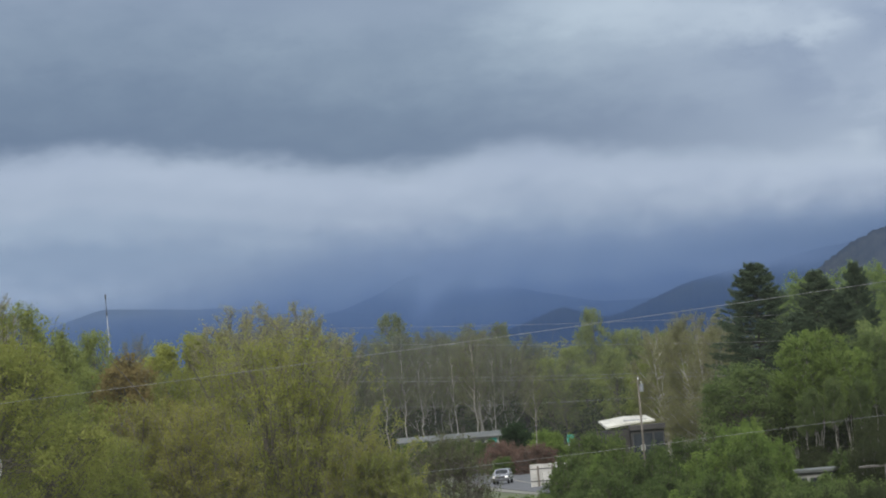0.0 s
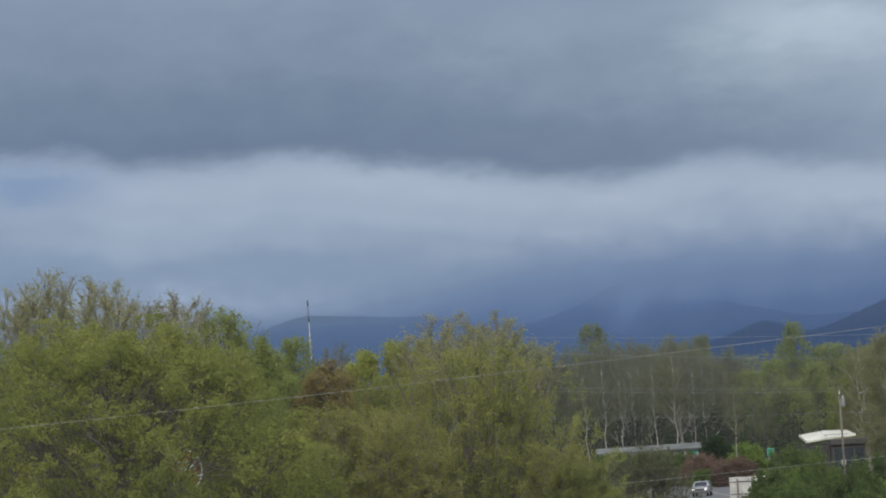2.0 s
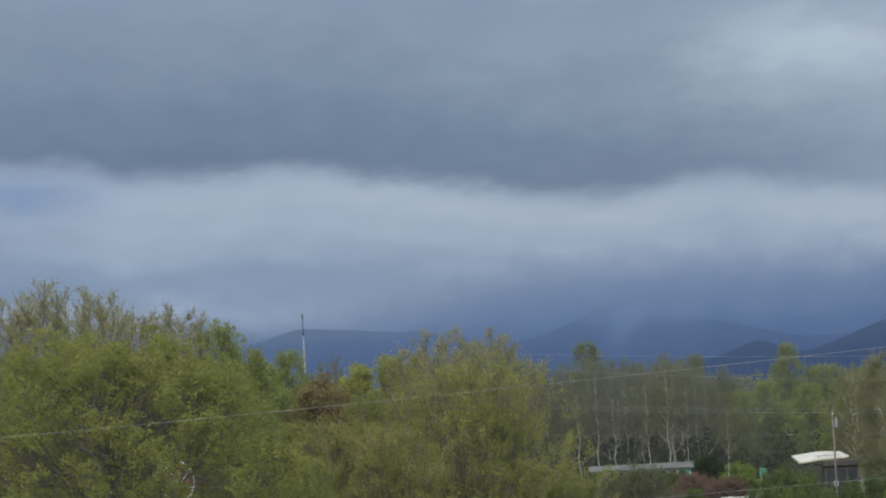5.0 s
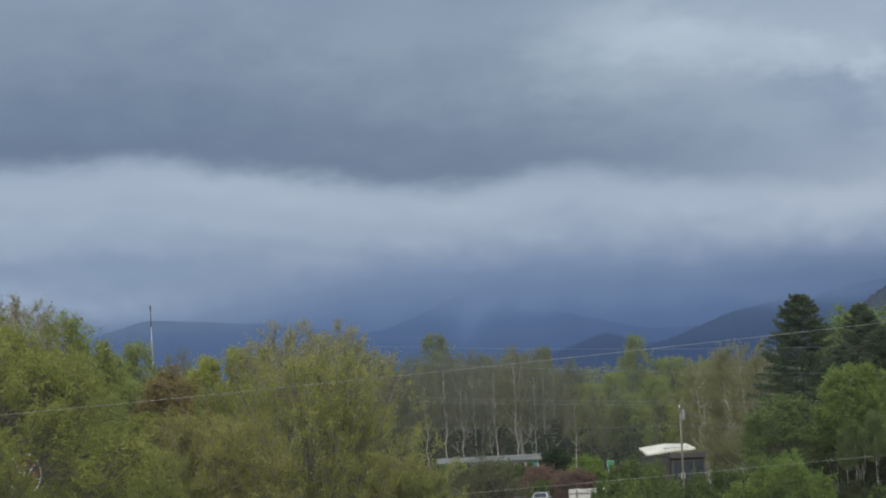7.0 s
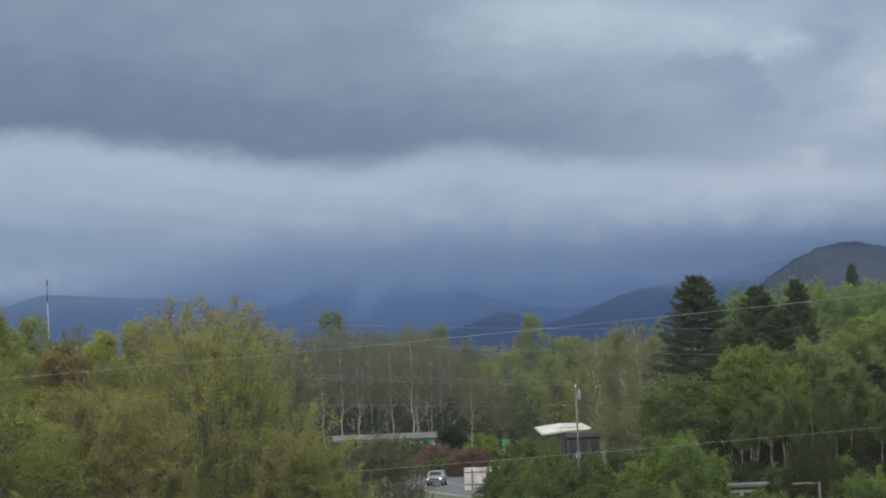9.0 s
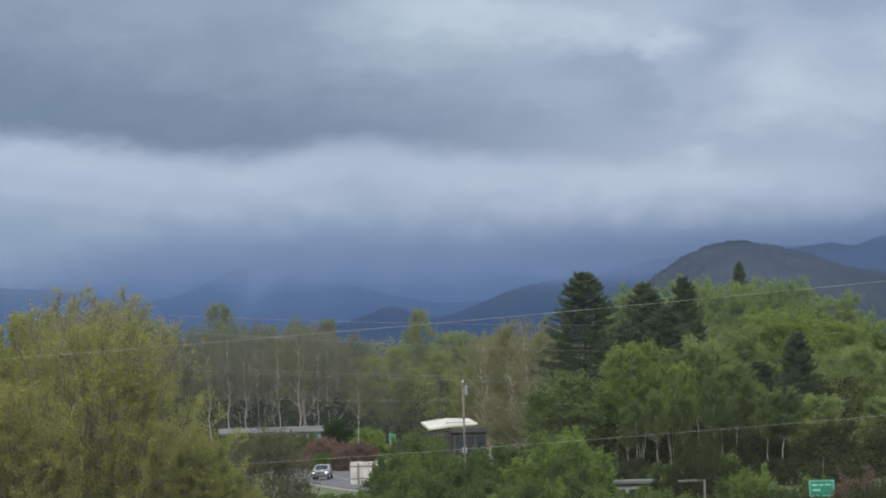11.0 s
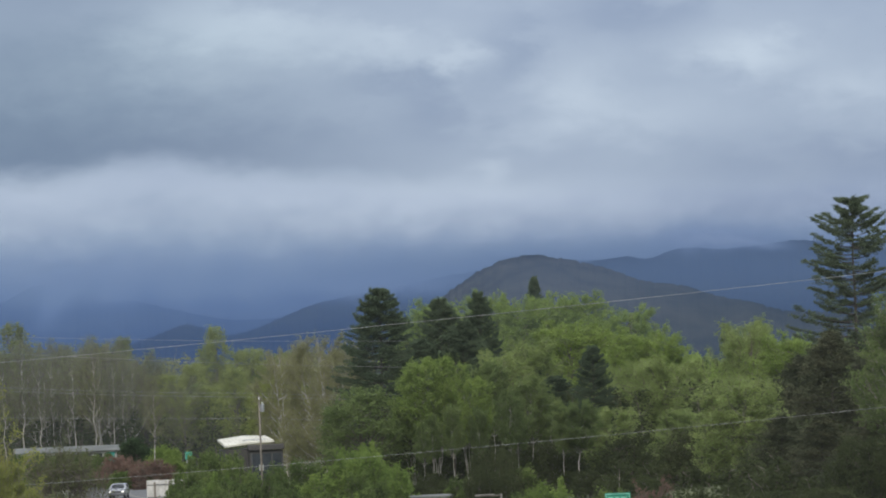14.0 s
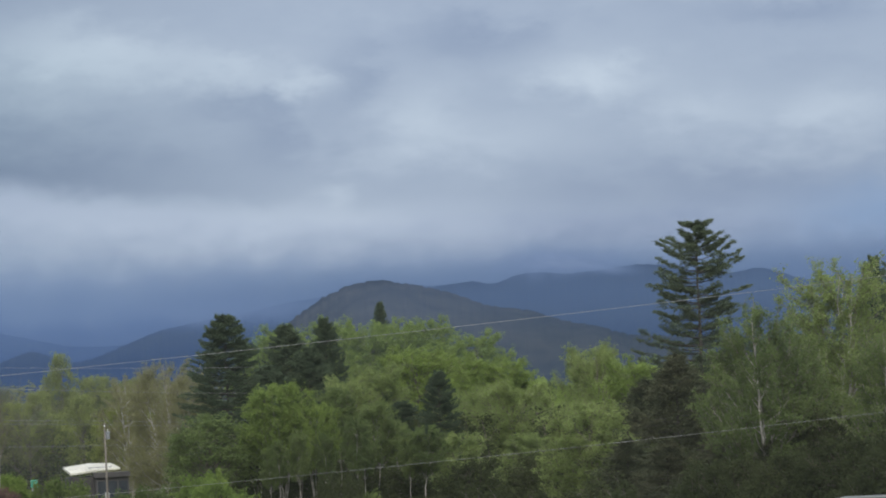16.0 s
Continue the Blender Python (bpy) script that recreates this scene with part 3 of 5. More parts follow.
veil("painted_haze_far", 3000, -0.2, 3.0, mist("ridge_mist_glow", 1.2, 1.7, (0.050, 0.108, 0.280), (0.180, 0.258, 0.415), 0.08, 0.48, 2.6, 0.5, sink=0.45,
     wisps=((4.9, 1.60, 1.2, 0.17, 0.0, 0.50),)), "glowing sheet painted as low cloud over the foothills")
veil("painted_haze_distant", 3900, -0.2, 3.0, mist("far_mist_glow", 1.40, 1.85, (0.102, 0.167, 0.320), (0.190, 0.268, 0.412), 0.72, 0.82, 2.7, 0.9, sink=0.45,
     wisps=((-0.25, 1.55, 0.20, 0.30, 0.6, 0.34), (0.80, 1.66, 0.34, 0.22, 0.3, 0.30), (-0.05, 1.95, 0.6, 0.12, 0.0, 0.4))), "glowing sheet painted as haze and low cloud hiding the far peaks")


# ---------------------------------------------------------------- trees
def crown_profile(shape, h):
    """Radius of the crown, 0 to 1, at the height h from its base (0) to its top (1)."""
    h = np.clip(h, 0, 1)
    if shape == "round":
        return np.sqrt(np.clip(1 - ((h - 0.42) / 0.60) ** 2, 0.0, 1))
    if shape == "dome":
        return np.sqrt(np.clip(1 - (np.clip(h - 0.22, 0, 1) / 0.80) ** 2.2, 0.0, 1)) * (0.82 + 0.18 * np.clip(h / 0.25, 0, 1))
    if shape == "oval":
        return np.sqrt(np.clip(1 - ((h - 0.45) / 0.57) ** 2, 0.0, 1)) * 0.95
    if shape == "broad":
        return np.clip(1.10 - 0.62 * h, 0, 1) * np.sqrt(np.clip(1 - (np.clip(h - 0.70, 0, 1) / 0.31) ** 2.5, 0, 1))
    if shape == "vase":
        return np.clip(0.30 + 0.85 * h, 0, 1) * np.sqrt(np.clip(1 - (np.clip(h - 0.62, 0, 1) / 0.40) ** 2, 0, 1))
    return np.clip(1.08 - h, 0.06, 1) ** 0.75 * np.clip(0.45 + 2.6 * h, 0, 1)      # "cone"


def bent(start, end, rng, k=6, rise=0.18, wobble=0.04):
    """Polylines from start to end that leave steeply and bend outwards."""
    start, end = np.atleast_2d(start), np.atleast_2d(end)
    n = len(start)
    s = np.linspace(0, 1, k)[None, :, None]
    d = end - start
    long = np.linalg.norm(d, axis=1)[:, None, None]
    p = start[:, None] + d[:, None] * s
    p = p + np.array([0, 0, -1.0]) * long * rise * (s * (1 - s)) * 1.6
    p = p + rng.normal(size=(n, k, 3)) * wobble * long * (s * (1 - s)) * 2
    return p


def broadleaf(name, height, radius, seed, leaf_mat, bark, label, shape="round", base=0.25, lobes=50, tufts=22, per=9, leaf=0.13,
              twigs=0.22, trunk_r=None, stems=1, lobe_size=0.24, twig_r=0.014, spire=0.35, sprays=0.15, twig_mat=None, low=0.04, shell=0.85, lumpy=0.28, scatter=1.8, loose=0.8, clump=0.16, clumps=0, limb_r=0.30):
    """A leafy or budding tree standing at the origin: trunk and limbs, twigs, and a crown of separate small leaves in tufts and sprays."""
    rng = np.random.default_rng(seed)
    trunk_r = trunk_r or 0.010 * height + 0.05
    z0 = height * base
    span = height - z0
    h = low + (0.95 - low) * rng.uniform(0, 1, lobes) ** 0.85
    ang = np.arange(lobes) * 2.39996 + rng.uniform(-0.5, 0.5, lobes)
    bulge = 1 + 0.22 * np.sin(ang * 2 + seed) * np.sin(h * 7 + seed) + 0.12 * np.sin(ang * 5 + h * 11)
    rad = radius * crown_profile(shape, h) * bulge * np.sqrt(rng.uniform(0.10, 1.0, lobes)) * 0.95
    centre = np.stack([np.cos(ang) * rad, np.sin(ang) * rad, z0 + span * h * 0.93], 1)
    size = radius * lobe_size * rng.uniform(0.6, 1.5, lobes)
    d = rng.normal(size=(lobes, tufts, 3))
    d /= np.linalg.norm(d, axis=2, keepdims=True)
    reach = rng.uniform(0.1, 1.0, (lobes, tufts, 1)) ** 0.55
    tuft = centre[:, None] + d * reach * size[:, None, None] * np.array([1, 1, 0.85 + spire])
    home = np.repeat(np.arange(lobes), tufts)
    tuft = tuft.reshape(-1, 3)
    own = centre[home]
    if shell:
        # most leaves of a full crown hang in puffs close under its lumpy outer skin
        n = len(tuft)
        m = clumps or int(lobes * 1.7)
        th = rng.uniform(0, 1, m) ** (1.15 if shape == "broad" else 0.80)
        ta = np.arange(m) * 2.39996 + rng.uniform(-0.4, 0.4, m)
        lump = np.array([noise.fractal(Vector((math.cos(q) * 1.9, math.sin(q) * 1.9, w * 3.6 + seed * 7.3)), 1.0, 2.0, 3) for q, w in zip(ta, th)])
        puff = radius * clump * rng.uniform(0.55, 1.45, m)
        tr = np.maximum(radius * crown_profile(shape, th) * (1 + lumpy * lump) * rng.uniform(0.74, 1.06, m) - puff * 0.5, 0)
        skin = np.stack([np.cos(ta) * tr, np.sin(ta) * tr, z0 + (span - puff) * th * (1 + 0.10 * lump)], 1)
        pick = rng.choice(m, n, p=puff ** 2 / (puff ** 2).sum())
        d = rng.normal(size=(n, 3))
        d /= np.linalg.norm(d, axis=1, keepdims=True)
        d *= rng.uniform(0.15, 1, (n, 1)) ** 0.5 * puff[pick][:, None] * np.array([1, 1, 0.8 + spire])
        use = rng.uniform(size=n) < shell
        tuft[use] = (skin[pick] + d)[use]
        own = np.where(use[:, None], skin[pick], own)
        near = ((skin[:, None] - centre[None]) ** 2).sum(2).argmin(1)
        home = np.where(use, near[pick], home)
    tuft[:, 2] = np.clip(tuft[:, 2], 0.3, height)
    trunk, leaders = [], []
    for s in range(stems):
        lean = rng.normal(size=2) * radius * (0.10 if stems == 1 else 0.34)
        k = 9
        f = np.linspace(0, 1, k)
        foot = rng.normal(size=2) * (0.0 if stems == 1 else 0.35)
        p = np.stack([foot[0] + lean[0] * f ** 1.3, foot[1] + lean[1] * f ** 1.3, f * height * rng.uniform(0.80, 0.92)], 1)
        p[1:-1, :2] += rng.normal(size=(k - 2, 2)) * 0.007 * height
        p[0, 2] = -0.4
        r = trunk_r * (1 - 0.88 * f) * (1.0 + 0.45 * np.exp(-f * 14)) / (1 if stems == 1 else 1.35)
        leaders.append(p)
        trunk.append(tubes(p[None], r[None], 7))
    root = thing(name, 0, 0, 0, 0, label, "tree")
    which = rng.integers(0, stems, lobes)
    starts = []
    for c, w in zip(centre, which):
        z = max(height * base * 0.75, c[2] - (0.15 + 0.5 * np.hypot(c[0], c[1]) / max(radius, 0.1)) * span * 0.55)
        z = min(z, leaders[w][-1, 2] * 0.97)
        starts.append([np.interp(z, leaders[w][:, 2], leaders[w][:, a]) for a in (0, 1)] + [z])
    limb = bent(np.array(starts), centre, rng, 6)
    lr = trunk_r * limb_r * np.linspace(1, 0.18, 6)[None] * rng.uniform(0.6, 1.2, (lobes, 1))
    trunk.append(tubes(limb, lr, 4))
    part("trunk", grid_mesh("trunk", *join(*trunk), bark, True), root)
    n_tw = int(len(tuft) * min(twigs, 1.0))
    pick = rng.permutation(len(tuft))[:n_tw]
    base_pt = limb[home[pick], np.minimum((rng.uniform(0.5, 1.0, n_tw) * 5).astype(int), 5)]
    pieces = [tubes(bent(base_pt, tuft[pick], rng, 3, 0.12, 0.06), twig_r * np.linspace(1.5, 0.5, 3)[None] * rng.uniform(0.7, 1.3, (n_tw, 1)), 3)]
    if twigs > 1:
        m = int(len(tuft) * (twigs - 1))
        src = rng.integers(0, len(tuft), m)
        out = tuft[src] - centre[home[src]]
        out /= np.linalg.norm(out, axis=1, keepdims=True) + 1e-6
        end = tuft[src] + (out * 0.5 + np.array([0, 0, 0.75]) + rng.normal(size=(m, 3)) * 0.3) * rng.uniform(0.25, 1.1, (m, 1))
        pieces.append(tubes(bent(tuft[src], end, rng, 3, 0.1, 0.05), twig_r * np.linspace(0.8, 0.3, 3)[None] * np.ones((m, 1)), 3))
    # long upright sprays that feather the outline
    m = int(lobes * sprays)
    spray_tufts = 14
    spray_leaf = np.zeros((0, 3))
    if m:
        src = rng.choice(lobes, m, p=(h ** 1.5) / (h ** 1.5).sum())
        out = np.stack([np.cos(ang[src]), np.sin(ang[src]), np.zeros(m)], 1) * rng.uniform(0.0, 0.5, (m, 1)) + np.array([0, 0, 1.0]) + rng.normal(size=(m, 3)) * 0.12
        far = centre[src] + out * (size[src][:, None] * 1.0 + rng.uniform(0.02, 0.07, (m, 1)) * height)
        far[:, 2] = np.minimum(far[:, 2], height * rng.uniform(0.94, 1.0, m))
        line = bent(centre[src], far, rng, 5, 0.05, 0.03)
        pieces.append(tubes(line, twig_r * np.linspace(1.6, 0.4, 5)[None] * np.ones((m, 1)), 3))
        q = rng.uniform(0.25, 1.0, (m, spray_tufts))
        lo = np.minimum((q * 4).astype(int), 3)
        fr = (q * 4 - lo)[..., None]
        rows = np.arange(m)[:, None]
        spray_leaf = (line[rows, lo] * (1 - fr) + line[rows, lo + 1] * fr).reshape(-1, 3)
    part("branchwork", grid_mesh("branchwork", *join(*pieces), twig_mat or TWIG_BARK, True), root, kind="stuff")
    if per:
        c = np.repeat(tuft, per, 0)
        c = c + rng.normal(size=c.shape) * leaf * scatter * rng.uniform(0.5, 1.5, (len(c), 1))
        e = np.repeat(spray_leaf, 2, 0)
        e = e + rng.normal(size=e.shape) * leaf * 1.1
        c = np.concatenate([c, e])
        c[:, 2] = np.maximum(c[:, 2], 0.1)
        own = np.repeat(own, per, 0)
        if m:
            own = np.concatenate([own, np.repeat(np.repeat(centre[src], spray_tufts, 0), 2, 0)])
        out = (c - own) / (np.linalg.norm(c - own, axis=1, keepdims=True) + 1e-6)
        mid = c - np.array([0, 0, z0 + span * 0.40])
        out = out * 0.75 + mid / (np.linalg.norm(mid, axis=1, keepdims=True) + 1e-6) * 0.45 + np.array([0, 0, 0.15])
        part("crown", grid_mesh("crown", *blades(c, leaf, leaf * 0.62, rng, facing_out=out, corners=3, loose=loose), leaf_mat), root)
    return root


def twiggy_tree(name, height, radius, seed, leaf_mat, bark, label, shape="broad", base=0.05, limbs=30, seconds=8, twigs=8, twig_len=0.9, leaf=0.06, clusters=3, per=5,
                steep=0.8, stems=1, trunk_r=None, twig_r=0.012, twig_mat=None, second_len=0.13, scatter=1.6, inner=0.5, limb_r=0.30, turn=1.3):
    """A leafing tree whose limbs, branches and twigs can all be seen: three orders of steep branching, small clusters of leaves along the twigs."""
    rng = np.random.default_rng(seed)
    trunk_r = trunk_r or 0.009 * height + 0.04
    z0 = height * base
    span = height - z0

    def unit(v):
        return v / (np.linalg.norm(v, axis=-1, keepdims=True) + 1e-9)

    leaders, wood = [], []
    f = np.linspace(0, 1, 9)
    for k in range(stems):
        lean = rng.normal(size=2) * radius * (0.08 if stems == 1 else 0.32)
        foot = rng.normal(size=2) * (0.0 if stems == 1 else 0.3)
        p = np.stack([foot[0] + lean[0] * f ** 1.3, foot[1] + lean[1] * f ** 1.3, f * height * rng.uniform(0.80, 0.92)], 1)
        p[1:-1, :2] += rng.normal(size=(7, 2)) * 0.006 * height
        p[0, 2] = -0.4
        leaders.append(p)
        wood.append(tubes(p[None], (trunk_r * (1 - 0.86 * f) * (1.0 + 0.4 * np.exp(-f * 14)) / (1 if stems == 1 else 1.35))[None], 7))
    h = 0.06 + 0.90 * (np.arange(limbs) + rng.uniform(0, 1, limbs)) / limbs
    ang = np.arange(limbs) * 2.39996 + rng.uniform(-0.5, 0.5, limbs)
    rad = radius * crown_profile(shape, h) * (inner + (1.0 - inner) * np.sqrt(rng.uniform(0, 1, limbs))) * (1 + 0.15 * np.sin(ang * 3 + seed))
    end = np.stack([np.cos(ang) * rad, np.sin(ang) * rad, z0 + span * h * 0.90], 1)
    which = np.argmin([np.hypot(*(end[:, :2] - p[5, :2]).T) for p in leaders], 0)
    start = []
    for e, w, r in zip(end, which, rad):
        z = float(np.clip(e[2] - (0.35 + steep) * r - 0.05 * height, height * max(base * 0.8, 0.03), leaders[w][-1, 2] * 0.97))
        start.append([np.interp(z, leaders[w][:, 2], leaders[w][:, a]) for a in (0, 1)] + [z])
    limb = bent(np.array(start), end, rng, 7, 0.16, 0.05)
    wood.append(tubes(limb, trunk_r * limb_r * np.linspace(1, 0.2, 7)[None] * rng.uniform(0.6, 1.2, (limbs, 1)), 4))
    root = thing(name, 0, 0, 0, 0, label, "tree")
    part("trunk", grid_mesh("trunk", *join(*wood), bark, True), root)

    def sprout(lines, each, low, pull, out, loose, length):
        """New branches from points along the given lines."""
        n, k, _ = lines.shape
        row = np.repeat(np.arange(n), each)
        q = rng.uniform(low, 1.0, n * each) * (k - 1)
        lo = np.minimum(q.astype(int), k - 2)
        fr = (q - lo)[:, None]
        at = lines[row, lo] * (1 - fr) + lines[row, lo + 1] * fr
        ahead = unit(lines[row, lo + 1] - lines[row, lo])
        away = unit(at * np.array([1, 1, 0.0]))
        way = unit(ahead * 0.55 + np.array([0, 0, 1.0]) * pull + away * out + rng.normal(size=at.shape) * loose)
        tip = at + way * (length * rng.uniform(0.45, 1.25, (len(at), 1)))
        tip[:, 2] = np.minimum(tip[:, 2], height * rng.uniform(0.97, 1.0, len(at)))
        return bent(at, tip, rng, 3, 0.10, 0.06)

    branch = sprout(limb, seconds, 0.30, 0.55 * steep, 0.35, 0.40, second_len * height)
    twig = sprout(branch, twigs, 0.20, 0.75 * steep, 0.20, 0.42, twig_len)
    pieces = [tubes(branch, twig_r * np.linspace(2.2, 0.9, 3)[None] * np.ones((len(branch), 1)), 3), tubes(twig, twig_r * np.linspace(1.0, 0.4, 3)[None] * np.ones((len(twig), 1)), 3)]
    part("branchwork", grid_mesh("branchwork", *join(*pieces), twig_mat or TWIG_BARK, True), root, kind="stuff")
    q = rng.uniform(0.25, 1.05, (len(twig), clusters, 1))
    c = (twig[:, :1] * (1 - q) + twig[:, 2:] * q).reshape(-1, 3)
    c = np.repeat(c, per, 0)
    c = c + rng.normal(size=c.shape) * leaf * scatter
    c[:, 2] = np.maximum(c[:, 2], 0.1)
    mid = unit(c - np.array([0, 0, z0 + span * 0.35]))
    part("crown", grid_mesh("crown", *blades(c, leaf, leaf * 0.62, rng, facing_out=mid * 0.6 + np.array([0, 0, 0.3]), corners=3, loose=turn), leaf_mat), root)
    return root


def conifer(name, height, radius, seed, leaf_mat, label, bare=0.2, step=0.75, per_whorl=5, tufts=12, per=9, droop=-0.10, tip=0.28, needle=0.22,
            ragged=0.25, shape=0.85, lean=0.0, jitter=0.5, thick=0.5, wide=0.24, rise=0.35, sway=0.0):
    """A pine or hemlock: a straight trunk, whorls of limbs, needles in tufts along them."""
    rng = np.random.default_rng(seed)
    root = thing(name, 0, 0, 0, 0, label, "tree")
    k = 10
    f = np.linspace(0, 1, k)
    p = np.stack([lean * height * f + rng.normal(size=k) * 0.03, rng.normal(size=k) * 0.03, f * height], 1)
    p[0, 2] = -0.4
    part("trunk", grid_mesh("trunk", *tubes(p[None], (0.011 * height * (1 - 0.93 * f) + 0.02)[None], 8), DARK_BARK, True), root)
    z = np.arange(height * bare, height * 0.985, step)
    z = np.repeat(z, per_whorl) + rng.normal(size=len(z) * per_whorl) * step * jitter
    z = np.clip(z, height * bare, height * 0.985)
    n = len(z)
    h = (z / height - bare) / (1 - bare)
    ang = np.arange(n) * 2 * np.pi / per_whorl + np.repeat(rng.uniform(0, 6, n // per_whorl), per_whorl) + rng.normal(size=n) * 0.2
    long = radius * np.clip(1 - h, 0.02, 1) ** shape * rng.uniform(1 - 2 * ragged, 1 + ragged * 0.6, n) * np.clip(0.65 + h * 1.5, 0.65, 1) + 0.15
    s = np.linspace(0, 1, 7)
    out = np.stack([np.cos(ang), np.sin(ang)], 1)
    base = np.stack([np.interp(z, p[:, 2], p[:, 0]), np.interp(z, p[:, 2], p[:, 1]), z], 1)
    branch = base[:, None] + np.concatenate([out[:, None] * (long[:, None, None] * s[None, :, None]), (long[:, None] * (droop * s + (tip + rise * h[:, None]) * s ** 2))[..., None]], 2)
    branch += rng.normal(size=branch.shape) * 0.05 * s[None, :, None]
    branch[..., 2] += (rng.normal(size=n) * sway * long)[:, None] * s[None]
    branch[..., 2] = np.minimum(branch[..., 2], height + 0.1)
    part("branchwork", grid_mesh("branchwork", *tubes(branch, (0.015 + 0.008 * long)[:, None] * np.linspace(1, 0.25, 7)[None], 4), DARK_BARK, True), root, kind="stuff")
    q = rng.uniform(0.22, 1.0, (n, tufts)) ** 0.75
    idx = q * 6
    lo = np.minimum(idx.astype(int), 5)
    fr = (idx - lo)[..., None]
    rows = np.arange(n)[:, None]
    c = branch[rows, lo] * (1 - fr) + branch[rows, lo + 1] * fr
    side = np.stack([-out[:, 1], out[:, 0], np.zeros(n)], 1)[:, None]
    c = c + side * rng.normal(size=(n, tufts, 1)) * (wide * long[:, None, None] * (1.15 - q[..., None]) + 0.08)
    c[..., 2] += rng.normal(size=(n, tufts)) * thick * 0.25 + 0.06
    away = np.broadcast_to(np.concatenate([out, np.full((n, 1), 0.45)], 1)[:, None], c.shape).reshape(-1, 3)
    c = np.repeat(c.reshape(-1, 3), per, 0) + rng.normal(size=(n * tufts * per, 3)) * needle * np.array([0.8, 0.8, 0.30 + thick * 0.5])
    part("crown", grid_mesh("crown", *blades(c, needle, needle * 0.20, rng, np.repeat(away, per, 0) * 0.9, 0.6, corners=3), leaf_mat), root)
    return root


def stand(tree, az, dist, top, tall, turn=0.0, wide=None, label=""):
    """Puts a tree, built with the height tall, at a bearing and distance with its top at a height."""
    x, y = spot(az, dist)
    z = float(ground_z(x, y))
    k = (top - z) / tall
    w = wide or k
    tree.matrix_world = pose(x, y, z - 0.05, 0, 0, turn) @ Matrix.Diagonal((w, w, k, 1))
    return tagged(tree, label)


def plant(model, az, dist, top, tall, turn, wide=None, label=""):
    """A further tree like the model."""
    t = copy_thing(model, Matrix.Identity(4))
    return stand(t, az, dist, top, tall, turn, wide, label)


# the broad spring trees close by
stand(broadleaf("oak_tree", 17.6, 9.8, 101, OLIVE, BARK, "broad oak with fresh olive-green spring leaves", "dome", 0.05, 130, 60, 15, 0.074, 0.35, trunk_r=0.30, lobe_size=0.16, shell=0.8, scatter=1.7, loose=0.9, clump=0.070, clumps=440, lumpy=0.36, sprays=0.8), -8.1, 185, 17.1, 17.6)
OAK_B = broadleaf("oak_tree", 17.6, 6.8, 102, OLIVE, BARK, "olive-green oak at the edge of the trees", "dome", 0.08, 80, 46, 16, 0.060, 0.4, trunk_r=0.26, lobe_size=0.2, clump=0.09, clumps=260, lumpy=0.35, scatter=1.8)
stand(OAK_B, -10.7, 200, 17.8, 17.6)
plant(OAK_B, -9.1, 222, 17.6, 17.6, 130, 1.0, "olive oak behind a broader one")
plant(OAK_B, -8.3, 214, 15.6, 17.6, 30, 0.9, "olive oak behind a broader one")
plant(OAK_B, -7.1, 226, 16.4, 17.6, 250, 0.9, "olive oak behind a broader one")
stand(broadleaf("oak_sapling", 10, 2.0, 111, OLIVE, BARK, "thin young oak growing before a larger one", "oval", 0.10, 50, 26, 10, 0.060, 0.3, trunk_r=0.05, lobe_size=0.22, clump=0.17, clumps=70, lumpy=0.4, shell=0.6, sprays=0.8, scatter=2.6), -7.42, 173.8, 10.6, 10, 0, 1.0)
MAPLE = twiggy_tree("maple_tree", 16, 4.6, 103, WARM_OLIVE, BARK, "yellow-olive budding maple with thin twiggy crown", "broad", 0.02, 120, 6, 7, 0.75, 0.062, 3, 3, 1.2, 4, 0.12, 0.010, LIGHT_TWIG, 0.085, 1.9, 0.30)
MAPLE_B = twiggy_tree("maple_tree", 14, 4.0, 104, OLIVE, BARK, "olive-green budding maple with feathery twigs", "broad", 0.02, 100, 6, 8, 0.75, 0.062, 3, 4, 1.1, 3, 0.11, 0.010, LIGHT_TWIG, 0.09, 1.9, 0.30)
stand(twiggy_tree("maple_tree", 17, 10.2, 113, YELLOW_OLIVE, BARK, "huge many-stemmed yellow-olive maple with feathery upright twigs", "broad", 0.02, 430, 6, 7, 0.8, 0.062, 3, 3, 1.3, 9, 0.17, 0.010, LIGHT_TWIG, 0.075, 1.9, 0.12), -2.75, 212, 16.3, 17)
stand(MAPLE, -4.55, 208, 12.9, 16, 0, 0.95)
for az, d, top, turn, w in ((-5.0, 206, 13.1, 150, 0.9), (-1.5, 205, 10.0, 40, 0.75), (-3.9, 203, 12.6, 250, 0.9)):
    plant(MAPLE, az, d, top, 16, turn, w)
stand(MAPLE_B, -4.25, 214, 14.6, 14, 0, 0.75)
for az, d, top, turn, w in ((-5.55, 207, 11.8, 100, 0.8), (-5.3, 202, 10.8, 20, 0.9), (-1.2, 204, 8.8, 210, 0.75), (-0.9, 203, 7.2, 170, 0.7), (-0.6, 206, 5.6, 55, 0.6), (-0.4, 208, 4.2, 250, 0.5)):
    plant(MAPLE_B, az, d, top, 14, turn, w)
stand(broadleaf("maple_tree", 12.0, 4.4, 105, OLIVE, BARK, "low olive-green tree between two taller ones", "dome", 0.03, 70, 44, 14, 0.066, 0.5, trunk_r=0.16, lobe_size=0.22, clump=0.13, clumps=170, lumpy=0.4, sprays=0.8), -5.95, 196, 11.8, 12.0)
